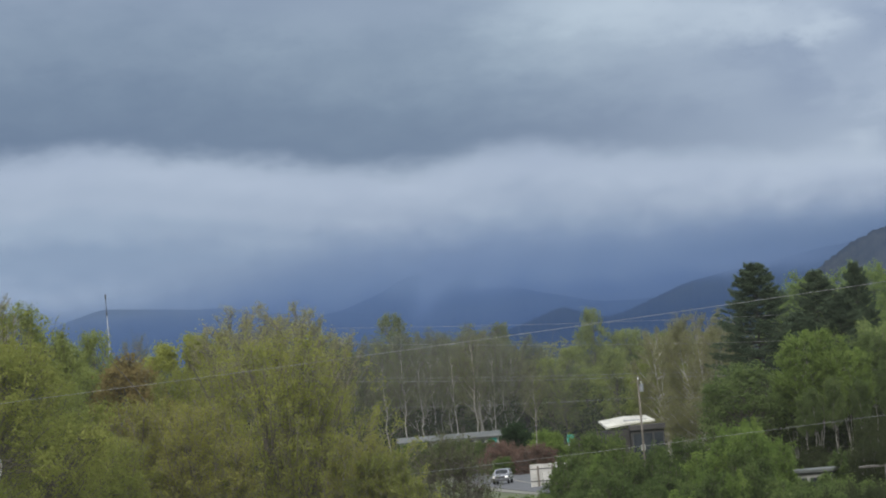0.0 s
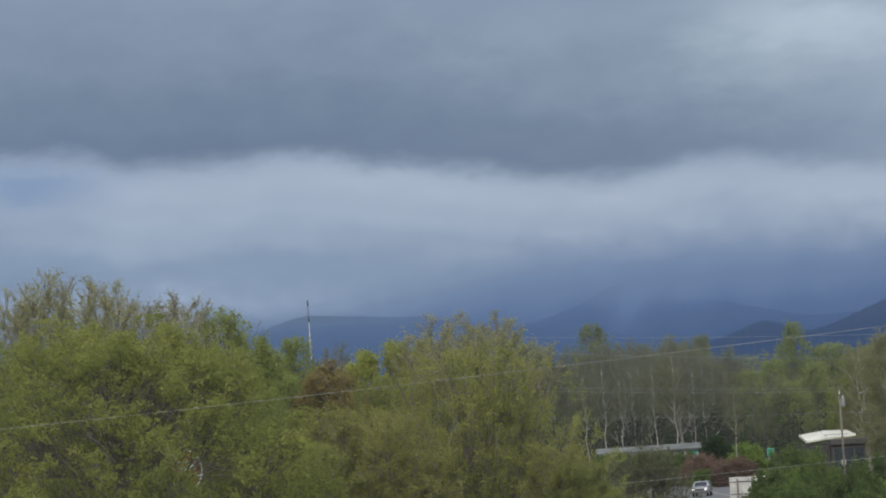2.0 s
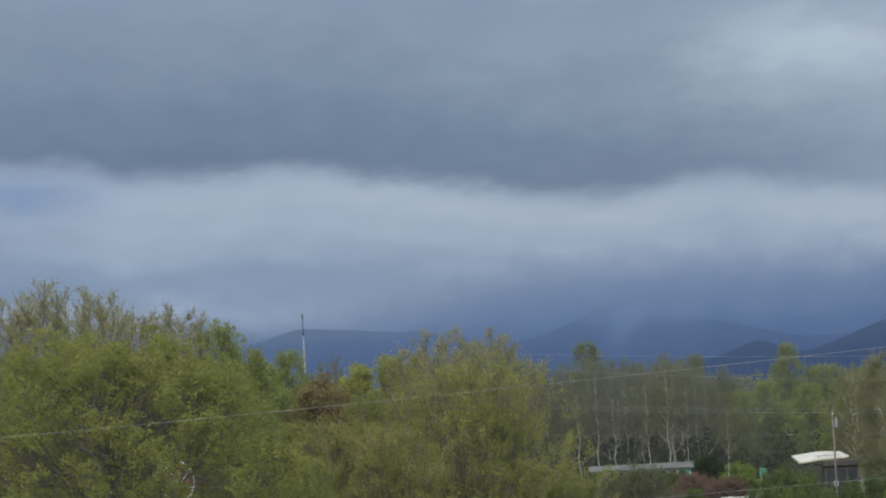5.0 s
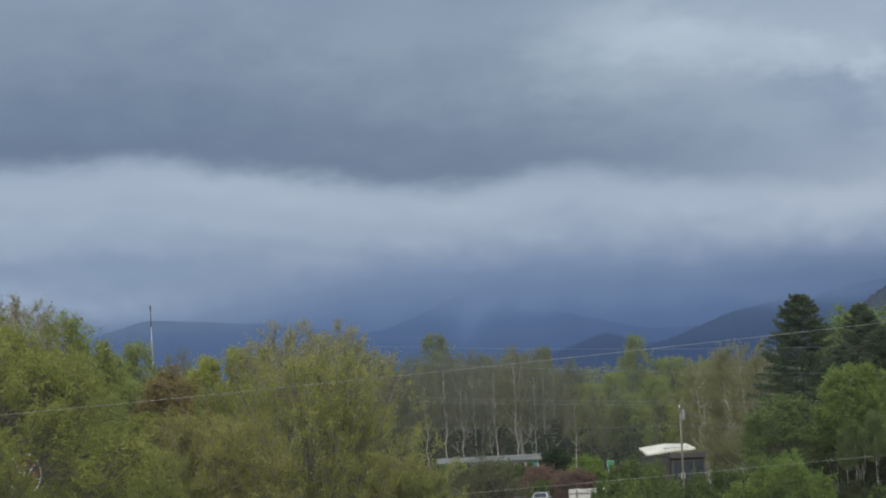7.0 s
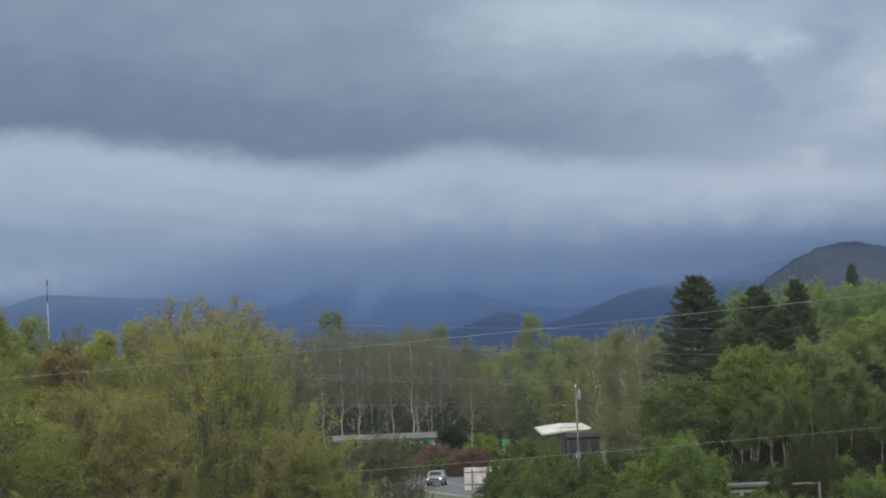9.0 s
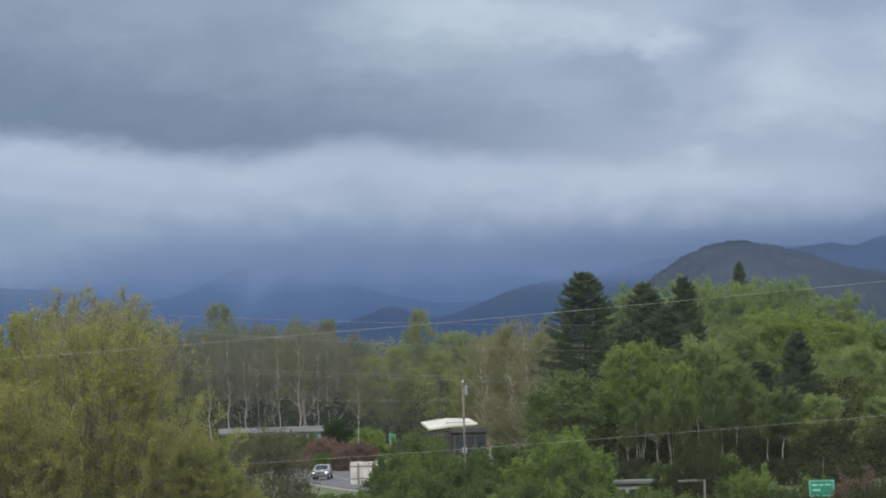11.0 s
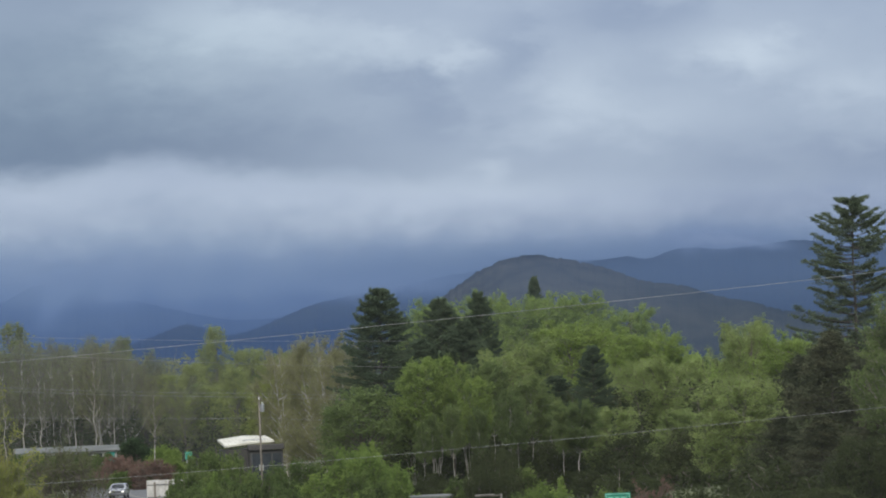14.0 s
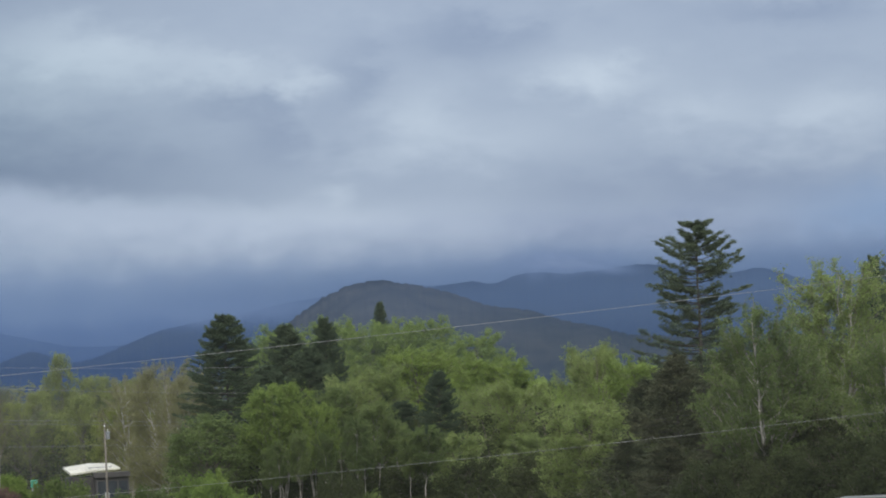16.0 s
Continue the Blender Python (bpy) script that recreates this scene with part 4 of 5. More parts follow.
stand(broadleaf("maple_tree", 8.0, 3.8, 107, GREY_GREEN, BARK, "low thin budding tree with bare twigs", "dome", 0.03, 60, 30, 9, 0.07, 1.6, trunk_r=0.13, lobe_size=0.24, stems=4, sprays=0.7, shell=0.4, lumpy=0.5), -0.22, 285, 7.9, 8.0, 0, 1.0)
stand(broadleaf("maple_tree", 18.0, 4.0, 108, YELLOW_OLIVE, BARK, "yellow-green tree behind the maple", "dome", 0.10, 60, 34, 12, 0.10, clump=0.15, lumpy=0.35, spire=0.6), -4.25, 320, 18.0, 18.0, 0, 1.2)
stand(broadleaf("maple_tree", 17.5, 3.4, 109, OLIVE, BARK, "slender green tree behind the maple", "oval", 0.12, 50, 34, 12, 0.10, lumpy=0.35, spire=0.6), -3.75, 315, 17.4, 17.5)

# thin tall tops over the oak and the maple: fans of steep limbs with few buds
THIN = twiggy_tree("poplar_tree", 22.5, 2.1, 120, YELLOW_BUD, LIGHT_TWIG, "tall thin poplar with sparse yellowish buds", "vase", 0.72, 14, 8, 8, 0.7, 0.056, 2, 2, 1.0, 1, 0.11, 0.013, LIGHT_TWIG, 0.06, 1.8, 0.15, 0.30)
stand(THIN, -9.70, 250, 22.0, 22.5, 0, 0.85)
for az, d, top, turn, w in ((-9.20, 245, 22.8, 70, 1.25), (-8.64, 255, 22.7, 140, 1.2), (-8.40, 262, 22.3, 15, 0.9), (-8.13, 250, 22.1, 200, 0.9), (-9.45, 252, 22.3, 100, 1.0), (-10.3, 255, 21.5, 320, 1.0), (-8.95, 262, 21.3, 250, 0.7),
                            (-3.30, 222, 17.6, 20, 1.0), (-2.92, 224, 17.1, 110, 0.85), (-2.45, 222, 17.5, 160, 1.0), (-2.12, 226, 17.1, 260, 0.9), (-3.62, 226, 16.5, 300, 0.8), (-2.7, 219, 16.6, 75, 0.8), (-1.75, 220, 15.4, 30, 0.7), (-3.1, 217, 16.2, 200, 0.8)):
    plant(THIN, az, d, top, 22.5, turn, w)
TWIGGY = twiggy_tree("ash_tree", 20.8, 2.5, 121, BEIGE_BUD, LIGHT_TWIG, "bare grey ash with rounded twiggy top", "dome", 0.60, 26, 8, 8, 0.7, 0.055, 2, 2, 0.75, 1, 0.13, 0.015, PALE_BARK, 0.06, 1.5, 0.35, 0.30)
stand(TWIGGY, -7.68, 270, 21.8, 20.8, 0, 1.0)
for az, d, top, turn, w in ((-7.2, 265, 21.7, 80, 1.0), (-6.93, 272, 21.2, 160, 0.8), (-7.42, 275, 21.4, 220, 0.9), (-7.95, 268, 21.4, 290, 0.9)):
    plant(TWIGGY, az, d, top, 20.8, turn, w)
stand(broadleaf("maple_tree", 20.2, 2.6, 122, SPRING, BARK, "green maple with feathery top", "oval", 0.2, 50, 30, 10, 0.09, spire=0.9, sprays=1.2, clump=0.2, lumpy=0.4), -6.58, 280, 20.3, 20.2)
stand(broadleaf("maple_tree", 19.0, 2.8, 123, SPRING, BARK, "green maple behind the oak", "oval", 0.2, 48, 30, 10, 0.09, spire=0.8, sprays=1.0, clump=0.2, lumpy=0.4), -6.12, 285, 19.4, 19.0)

# models for the woods further off
GREEN_A = broadleaf("maple_tree", 20, 4.8, 131, FRESH_OLIVE, BARK, "mid-green maple in the wood", "oval", 0.15, 60, 30, 8, 0.14, lobe_size=0.25, clump=0.19, spire=0.5, lumpy=0.34)
GREEN_B = broadleaf("poplar_tree", 22, 3.8, 132, SOFT_GREEN, PALE_BARK, "slender green poplar in the wood", "oval", 0.22, 50, 24, 9, 0.13, 0.6, spire=0.8, lobe_size=0.27)
BRIGHT_A = twiggy_tree("tulip_tree", 20, 6.2, 133, BRIGHT, BARK, "bright yellow-green spring tree", "dome", 0.16, 120, 5, 5, 0.95, 0.125, 3, 5, 0.35, 1, 0.2, 0.012, TWIG_BARK, 0.075, 1.7, 0.55, 0.22, 0.8)
BRIGHT_B = twiggy_tree("tulip_tree", 18, 5.0, 134, BRIGHT, PALE_BARK, "bright green tree with slim pale trunks", "dome", 0.46, 110, 5, 6, 0.9, 0.110, 3, 5, 0.55, 5, 0.10, 0.012, TWIG_BARK, 0.08, 1.6, 0.5, 0.25, 0.8)
BRIGHT_C = twiggy_tree("tulip_tree", 18, 3.4, 135, FRESH_OLIVE, PALE_BARK, "slim soft green tree with a pale trunk", "oval", 0.50, 30, 8, 8, 0.9, 0.105, 3, 5, 0.85, 1, 0.11, 0.012, TWIG_BARK, 0.09, 1.5, 0.4)
DULL_A = twiggy_tree("hickory_tree", 18, 6.0, 136, DULL, BARK, "dull green tree with fine twigs showing", "dome", 0.16, 50, 9, 8, 1.1, 0.10, 3, 5, 0.7, 1, 0.2, 0.014, TWIG_BARK, 0.11, 1.9, 0.5)
DULL_B = twiggy_tree("hickory_tree", 16, 4.4, 137, DULL, BARK, "dull green tree with twigs showing", "dome", 0.2, 40, 9, 8, 1.0, 0.095, 3, 5, 0.7, 2, 0.18, 0.014, TWIG_BARK, 0.11, 1.9, 0.5)
BARE_A = twiggy_tree("bare_oak", 21, 3.9, 138, GREY_BUD, PALE_BARK, "leafless grey-brown oak with pale trunk", "dome", 0.36, 24, 7, 7, 1.3, 0.085, 2, 3, 0.8, 1, 0.19, 0.017, TWIG_BARK, 0.12, 2.2, 0.4, 0.34)
BARE_B = twiggy_tree("bare_oak", 21, 3.6, 139, OLIVE_BUD, TWIG_BARK, "leafless brown oak with fine olive buds", "dome", 0.30, 24, 7, 7, 1.3, 0.09, 2, 4, 0.8, 2, 0.17, 0.017, TWIG_BARK, 0.12, 2.2, 0.4, 0.34)
BARE_C = twiggy_tree("bare_birch", 20, 2.4, 140, GREY_BUD, PALE_BARK, "slim leafless birch with whitish trunk", "dome", 0.50, 16, 6, 6, 1.1, 0.085, 2, 3, 0.9, 1, 0.115, 0.016, TWIG_BARK, 0.10, 2.2, 0.3, 0.36)
BEIGE = twiggy_tree("bare_sycamore", 20, 6.0, 141, BEIGE_BUD, PALE_BARK, "budding sycamore with whitish limbs and beige twigs", "dome", 0.12, 48, 8, 8, 1.1, 0.085, 3, 4, 0.25, 2, 0.22, 0.016, LIGHT_TWIG, 0.09, 2.0, 0.5, 0.42)

SOFT_A = broadleaf("maple_tree", 20, 5.0, 144, SPRING, BARK, "soft olive-green maple in the valley", "dome", 0.12, 70, 30, 8, 0.125, lobe_size=0.22, clump=0.15, clumps=140, lumpy=0.3)
stand(SOFT_A, -5.45, 470, 22.3, 20, 0, 0.85)
for az, d, top, turn, w in ((-5.85, 455, 20.5, 190, 0.95), (-5.1, 478, 18.5, 80, 0.9), (-6.35, 330, 16.0, 40, 0.8), (-5.65, 430, 17.0, 270, 0.9), (-5.25, 425, 14.5, 330, 0.9), (2.16, 596, 22.4, 20, 0.75), (2.75, 590, 18.6, 140, 0.9), (3.25, 560, 17.4, 260, 0.9), (1.8, 590, 16.6, 310, 0.8), (2.45, 580, 15.6, 50, 0.8), (1.45, 575, 15.0, 100, 0.7), (3.0, 540, 13.5, 200, 0.9), (2.0, 560, 13.0, 350, 0.9)):
    plant(SOFT_A, az, d, top, 20, turn, w)
stand(GREEN_A, 3.05, 590, 17.5, 20, 0, 0.95)
stand(BARE_A, -0.42, 560, 21.3, 21, 10)
stand(BARE_B, 0.08, 572, 21.8, 21, 40)
stand(BARE_C, -0.76, 548, 20.5, 20, 0)
stand(GREEN_B, -0.88, 600, 24.3, 22, 0, 1.1)
stand(BEIGE, 3.78, 480, 20.3, 20, 30, 1.0)
stand(BRIGHT_A, 5.62, 560, 26.0, 20, 0, 1.1)
stand(BRIGHT_B, 5.46, 400, 14.9, 18, 0, 0.82)
stand(BRIGHT_C, 6.36, 405, 14.0, 18, 0, 0.70)
stand(DULL_A, 9.0, 440, 14.4, 18, 0, 1.0)
stand(DULL_B, 7.0, 480, 18.0, 16, 0, 0.95)
rng = np.random.default_rng(77)
for k, az in enumerate(np.linspace(-2.1, 1.62, 24)):
    az = az + rng.uniform(-0.08, 0.08)
    lift = float(np.interp(az, (-2.1, 0.6, 1.1, 1.62), (21.5, 21.2, 19.2, 16.5))) + rng.uniform(-1.6, 0.4)
    plant((BARE_A, BARE_B, BARE_B)[k % 3], az, rng.uniform(555, 605), lift, 21, rng.uniform(0, 360), rng.uniform(0.75, 1.05))

for model, tall, rows in (
    (BARE_A, 21, ((-4.82, 500, 22.9, 120, 0.6), (0.52, 566, 21.5, 75, 1.0))),
    (BARE_B, 21, ((-4.6, 520, 21.0, 200, 0.5),)),
    (BARE_C, 20, ((-0.50, 545, 18.5, 50, 0.9), (-0.32, 552, 19.5, 95, 0.9), (-0.02, 545, 19.0, 140, 0.9), (0.27, 540, 20.0, 190, 0.95), (0.33, 547, 18.5, 240, 0.9),
                  (0.57, 548, 19.0, 280, 0.85), (1.19, 475, 14.5, 310, 0.6), (-0.2, 560, 20.5, 20, 1.0), (0.72, 555, 18.5, 170, 0.8), (-1.05, 550, 19.5, 33, 0.9))),
    (GREEN_A, 20, ((2.6, 600, 16.0, 60, 0.95), (-1.75, 610, 21.0, 50, 0.9), (4.35, 402, 11.6, 20, 1.05), (1.85, 585, 13.5, 80, 0.9))),
    (GREEN_B, 22, ((2.55, 612, 18.6, 150, 0.9), (0.74, 602, 21.4, 260, 0.9), (1.95, 615, 17.0, 30, 0.9), (2.35, 590, 15.0, 210, 0.9))),
    (BEIGE, 20, ((3.2, 500, 18.7, 130, 0.78), (3.5, 520, 19.2, 250, 0.7), (4.05, 470, 17.5, 310, 0.6))),
    (BRIGHT_A, 20, ((6.36, 580, 27.4, 40, 0.85), (7.28, 592, 26.8, 100, 1.0), (7.76, 585, 26.6, 160, 1.0), (8.5, 560, 23.6, 220, 1.0), (8.95, 530, 18.8, 280, 0.9), (7.62, 520, 21.0, 340, 1.15),
                    (6.85, 585, 26.2, 15, 0.9), (5.2, 580, 24.6, 200, 0.9), (8.2, 530, 19.6, 130, 0.9), (10.9, 420, 16.8, 70, 0.78), (9.75, 450, 12.9, 250, 0.8), (6.0, 590, 24.8, 310, 0.9))),
    (BRIGHT_B, 18, ((5.98, 398, 12.6, 70, 0.60), (5.15, 408, 10.5, 140, 0.55))),
    (BRIGHT_C, 18, ((5.28, 392, 7.8, 20, 0.30), (5.42, 395, 8.6, 80, 0.34), (5.74, 390, 9.6, 190, 0.36), (6.14, 394, 9.2, 260, 0.34), (6.62, 388, 10.8, 300, 0.42), (6.72, 392, 10.0, 15, 0.36), (7.42, 390, 8.8, 140, 0.34), (6.95, 400, 12.2, 50, 0.66), (7.66, 390, 9.5, 110, 0.68), (7.25, 408, 10.0, 230, 0.5))),
    (DULL_A, 18, ((10.25, 470, 18.9, 90, 0.9), (10.36, 432, 17.8, 180, 0.68), (8.45, 470, 14.0, 33, 0.8), (9.65, 425, 11.6, 300, 0.7))),
    (DULL_B, 16, ((10.15, 330, 11.6, 60, 0.95), (6.5, 470, 16.5, 200, 0.85), (8.2, 400, 8.8, 290, 0.75), (9.3, 380, 8.5, 250, 0.75))),
):
    for az, d, top, turn, w in rows:
        plant(model, az, d, top, tall, turn, w)
stand(twiggy_tree("tulip_tree", 20, 5.0, 142, DULL, PALE_BARK, "fresh green tree with spreading pale limbs", "dome", 0.20, 70, 8, 8, 0.9, 0.085, 3, 4, 0.75, 3, 0.16, 0.011, LIGHT_TWIG, 0.10, 1.6, 0.4, 0.28), 14.05, 320, 22.8, 20, 0, 1.3)
OPEN = twiggy_tree("ash_tree", 19, 4.4, 145, FRESH_OLIVE, PALE_BARK, "leafing ash with pale trunk and open crown", "dome", 0.22, 42, 8, 8, 0.9, 0.085, 3, 5, 0.75, 1, 0.17, 0.012, LIGHT_TWIG, 0.11, 1.5, 0.45, 0.26)
stand(OPEN, 12.85, 300, 19.0, 19, 0, 1.05)
for az, d, top, turn, w in ((13.35, 305, 16.5, 120, 0.75), (12.45, 312, 14.5, 240, 0.6), (14.75, 296, 16.6, 60, 0.8)):
    plant(OPEN, az, d, top, 19, turn, w)
# thicket leaves carry the darkened green: shade put into their colour
THICKET = broadleaf("laurel_thicket", 7, 4.4, 146, SHADE_GREEN, DARK_BARK, "laurel thicket under the trees, its green darkened as shade", "dome", 0.03, 60, 26, 9, 0.12, lumpy=0.5, stems=3)
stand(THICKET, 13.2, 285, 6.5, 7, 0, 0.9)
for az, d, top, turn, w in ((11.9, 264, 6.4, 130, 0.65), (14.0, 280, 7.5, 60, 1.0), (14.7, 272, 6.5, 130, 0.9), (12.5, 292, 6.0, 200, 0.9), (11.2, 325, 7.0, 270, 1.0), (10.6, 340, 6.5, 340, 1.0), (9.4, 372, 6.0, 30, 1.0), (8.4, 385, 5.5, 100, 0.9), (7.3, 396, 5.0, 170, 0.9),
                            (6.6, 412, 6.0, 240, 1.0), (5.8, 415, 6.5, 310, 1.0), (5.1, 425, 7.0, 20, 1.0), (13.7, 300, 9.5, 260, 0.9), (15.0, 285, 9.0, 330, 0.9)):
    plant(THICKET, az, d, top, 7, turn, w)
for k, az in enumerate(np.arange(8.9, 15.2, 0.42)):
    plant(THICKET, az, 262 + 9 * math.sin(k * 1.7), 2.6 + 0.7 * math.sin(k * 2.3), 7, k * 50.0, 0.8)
# low thickets added as dark fill where the trees' shade falls
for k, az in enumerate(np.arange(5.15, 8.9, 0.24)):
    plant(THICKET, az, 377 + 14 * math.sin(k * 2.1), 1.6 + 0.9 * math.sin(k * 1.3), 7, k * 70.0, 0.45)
stand(broadleaf("redbud_tree", 14, 3.9, 143, ORANGE, BARK, "orange-brown budding tree with rounded crown", "dome", 0.2, 60, 22, 9, 0.13, 1.0, lobe_size=0.20), -4.95, 290, 15.9, 14, 0, 1.12)

# pines and hemlock
PINE = conifer("pine_tree", 24, 8.6, 151, NEEDLES, "dark green pine with dense layered limbs", 0.05, 0.36, 5, 46, 8, -0.10, 0.12, 0.16, 0.14, 0.58, jitter=0.9, thick=0.42, wide=0.26, rise=0.26, sway=0.07)
stand(PINE, 4.69, 460, 23.6, 24, 0, 1.0)
for az, d, top, turn, w in ((5.62, 500, 23.0, 80, 0.85), (6.22, 512, 24.0, 150, 0.6), (5.95, 495, 20.0, 300, 0.8), (7.08, 620, 28.9, 200, 0.42), (7.92, 430, 15.2, 260, 0.52), (14.62, 400, 24.8, 310, 0.5), (15.15, 380, 27.0, 30, 0.75), (5.3, 490, 17.5, 110, 0.85), (6.9, 500, 16.0, 10, 0.85), (6.2, 470, 13.5, 60, 0.8), (7.35, 455, 12.0, 170, 0.75), (8.45, 445, 9.5, 220, 0.7), (13.5, 330, 15.0, 40, 0.7), (14.9, 300, 13.0, 120, 0.7)):
    plant(PINE, az, d, top, 24, turn, w)
stand(conifer("white_pine", 25, 7.4, 152, WHITE_PINE, "tall white pine with open shelves of limbs", 0.12, 0.60, 5, 64, 9, -0.05, 0.12, 0.13, 0.32, 0.42, lean=0.012, jitter=0.50, thick=0.22, wide=0.20, rise=0.25, sway=0.08), 11.93, 350, 27.2, 25, 35)
HEM = conifer("hemlock_tree", 17, 8.0, 153, HEMLOCK, "dark brownish hemlock with drooping limbs", 0.02, 0.45, 5, 30, 8, -0.15, -0.02, 0.17, 0.36, 0.70, jitter=0.8, thick=1.2, wide=0.36)
stand(HEM, 11.55, 338, 14.6, 17, 0, 1.1)
for az, d, top, turn, w in ((12.35, 352, 14.0, 60, 0.9), (11.1, 345, 12.5, 140, 1.0), (11.35, 302, 7.5, 200, 0.8), (12.2, 306, 7.0, 250, 0.8), (10.75, 322, 7.5, 300, 0.8), (11.8, 296, 5.0, 20, 0.8), (13.0, 300, 7.0, 90, 0.8)):
    plant(HEM, az, d, top, 17, turn, w)

# shrubs along the road
SHRUB = twiggy_tree("shrub", 6, 1.7, 161, MID_GREEN, BARK, "dense green shrub along the road", "oval", 0.02, 46, 5, 5, 0.5, 0.09, 2, 6, 0.9, 3, 0.05, 0.008, TWIG_BARK, 0.12, 1.4, 0.45, 0.3, 0.9)
SHRUB_B = twiggy_tree("young_tree", 7, 1.6, 162, FRESH_GREEN, BARK, "leafy yellow-green young tree by the road", "oval", 0.03, 46, 5, 5, 0.5, 0.09, 2, 6, 1.1, 2, 0.05, 0.008, TWIG_BARK, 0.11, 1.4, 0.45, 0.3, 0.9)
# tops of the roadside bushes: degrees round, degrees below the eye
TOPS = ((1.55, 1.10), (1.66, 0.86), (1.93, 0.74), (2.28, 0.65), (2.45, 0.72), (2.60, 0.98), (2.76, 1.15), (2.92, 1.00), (3.29, 0.98), (3.72, 0.90), (4.05, 0.76), (4.27, 0.66), (4.55, 0.72), (4.95, 1.27), (5.10, 1.50))
rng = np.random.default_rng(88)
rows_a, rows_b = [], []
for row, d in enumerate((345, 333, 322, 312, 302)):
    for az in np.arange(1.60 + 0.09 * (row % 2), 5.05 - 0.04 * row, 0.26):
        az = az + rng.uniform(-0.07, 0.07)
        down = float(np.interp(az, [p[0] for p in TOPS], [p[1] for p in TOPS])) + 0.17 * row + rng.uniform(-0.08, 0.30) * (1 if row else 0.4)
        far = d + rng.uniform(-4, 4)
        (rows_b if rng.uniform() < float(np.interp(az, (2.6, 3.2, 4.6), (0.12, 0.5, 0.65))) else rows_a).append((az, far, min(down, 1.72), rng.uniform(0.75, 1.2)))
rows_a += [(5.95, 345, 1.32, 1.2), (6.72, 340, 1.20, 1.2), (7.5, 300, 1.75, 1.0), (8.1, 300, 1.60, 1.0), (5.75, 352, 1.5, 1.0), (6.9, 318, 1.6, 1.1), (7.9, 292, 1.75, 0.9)]
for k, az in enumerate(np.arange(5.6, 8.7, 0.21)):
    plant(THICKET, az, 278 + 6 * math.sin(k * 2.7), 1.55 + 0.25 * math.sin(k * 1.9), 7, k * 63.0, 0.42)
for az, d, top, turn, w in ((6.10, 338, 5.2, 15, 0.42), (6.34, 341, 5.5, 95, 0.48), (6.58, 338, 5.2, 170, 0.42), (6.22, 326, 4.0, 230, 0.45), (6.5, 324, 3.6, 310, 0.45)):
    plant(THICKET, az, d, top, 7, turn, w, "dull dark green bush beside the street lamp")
for az in np.arange(4.7, 5.6, 0.17):
    rows_a.append((az + rng.uniform(-0.05, 0.05), rng.uniform(272, 284), rng.uniform(1.88, 1.99), rng.uniform(1.0, 1.3)))
for az in np.arange(0.35, 1.7, 0.17):
    rows_a.append((az + rng.uniform(-0.05, 0.05), rng.uniform(300, 312), rng.uniform(1.70, 1.80), rng.uniform(1.0, 1.3)))
rows_a += [(0.35, 352, 1.62, 1.2), (0.6, 347, 1.64, 1.2), (0.85, 344, 1.66, 1.2), (1.1, 342, 1.66, 1.2), (1.32, 338, 1.62, 1.1), (0.72, 336, 1.72, 1.2), (1.0, 332, 1.74, 1.2), (0.48, 340, 1.7, 1.2)]
rows_a += [(5.12, 322, 1.74, 1.0), (5.3, 326, 1.76, 0.9), (5.62, 324, 1.66, 1.1), (5.8, 316, 1.74, 1.1), (6.0, 298, 1.80, 1.1), (5.5, 300, 1.84, 1.2), (5.2, 298, 1.82, 1.2), (4.85, 298, 1.72, 1.1), (5.75, 294, 1.84, 1.2), (5.35, 290, 1.86, 1.2), (6.1, 288, 1.90, 1.1), (5.9, 286, 1.92, 1.2), (6.55, 302, 1.86, 1.1), (6.25, 292, 2.0, 1.0), (6.8, 296, 1.85, 1.0)]
rows_b += [(4.2, 318, 0.80, 1.3), (4.42, 316, 0.86, 1.2), (4.02, 316, 0.97, 1.2), (7.22, 310, 1.38, 1.0), (7.38, 306, 1.6, 0.9), (7.05, 305, 1.55, 1.0)]


def row_of(model, tall, rows):
    """Bushes by bearing, distance, degrees below the eye of their tops, width."""
    for k, (az, d, down, w) in enumerate(rows):
        top = EYE - d * math.tan(radians(down))
        if k == 0:
            stand(model, az, d, top, tall, 0, w)
        else:
            plant(model, az, d, top, tall, k * 67.0, w)


row_of(SHRUB, 6, rows_a)
row_of(SHRUB_B, 7, rows_b)
for az, d, top, turn, w in ((-0.9, 470, 5.2, 20, 1.1), (-0.72, 478, 4.9, 60, 1.1), (-0.5, 480, 5.1, 100, 1.1), (-0.3, 488, 4.5, 140, 1.1), (-0.12, 490, 4.6, 170, 1.1), (0.06, 486, 4.9, 200, 1.1), (0.22, 495, 4.5, 240, 1.1), (0.42, 490, 4.7, 310, 0.9)):
    plant(SHRUB, az, d, top, 6, turn, w, "dull green shrub before the long building")
stand(broadleaf("shrub", 5, 3.8, 163, RED_BUD, BARK, "reddish budding shrub by the road", "dome", 0.03, 50, 22, 8, 0.11, 1.2, stems=3), 0.62, 480, 4.3, 5, 0, 0.8)
stand(broadleaf("shrub", 5, 3.8, 164, RED_BUD, BARK, "brownish red budding shrub by the road", "dome", 0.03, 50, 22, 7, 0.11, 1.3, stems=3), 1.12, 470, 3.8, 5, 40, 0.8)
stand(broadleaf("shrub", 6, 2.6, 165, DEEP_GREEN, BARK, "dark rounded evergreen bush", "dome", 0.03, 40, 24, 10, 0.14), 0.89, 515, 6.0, 6)
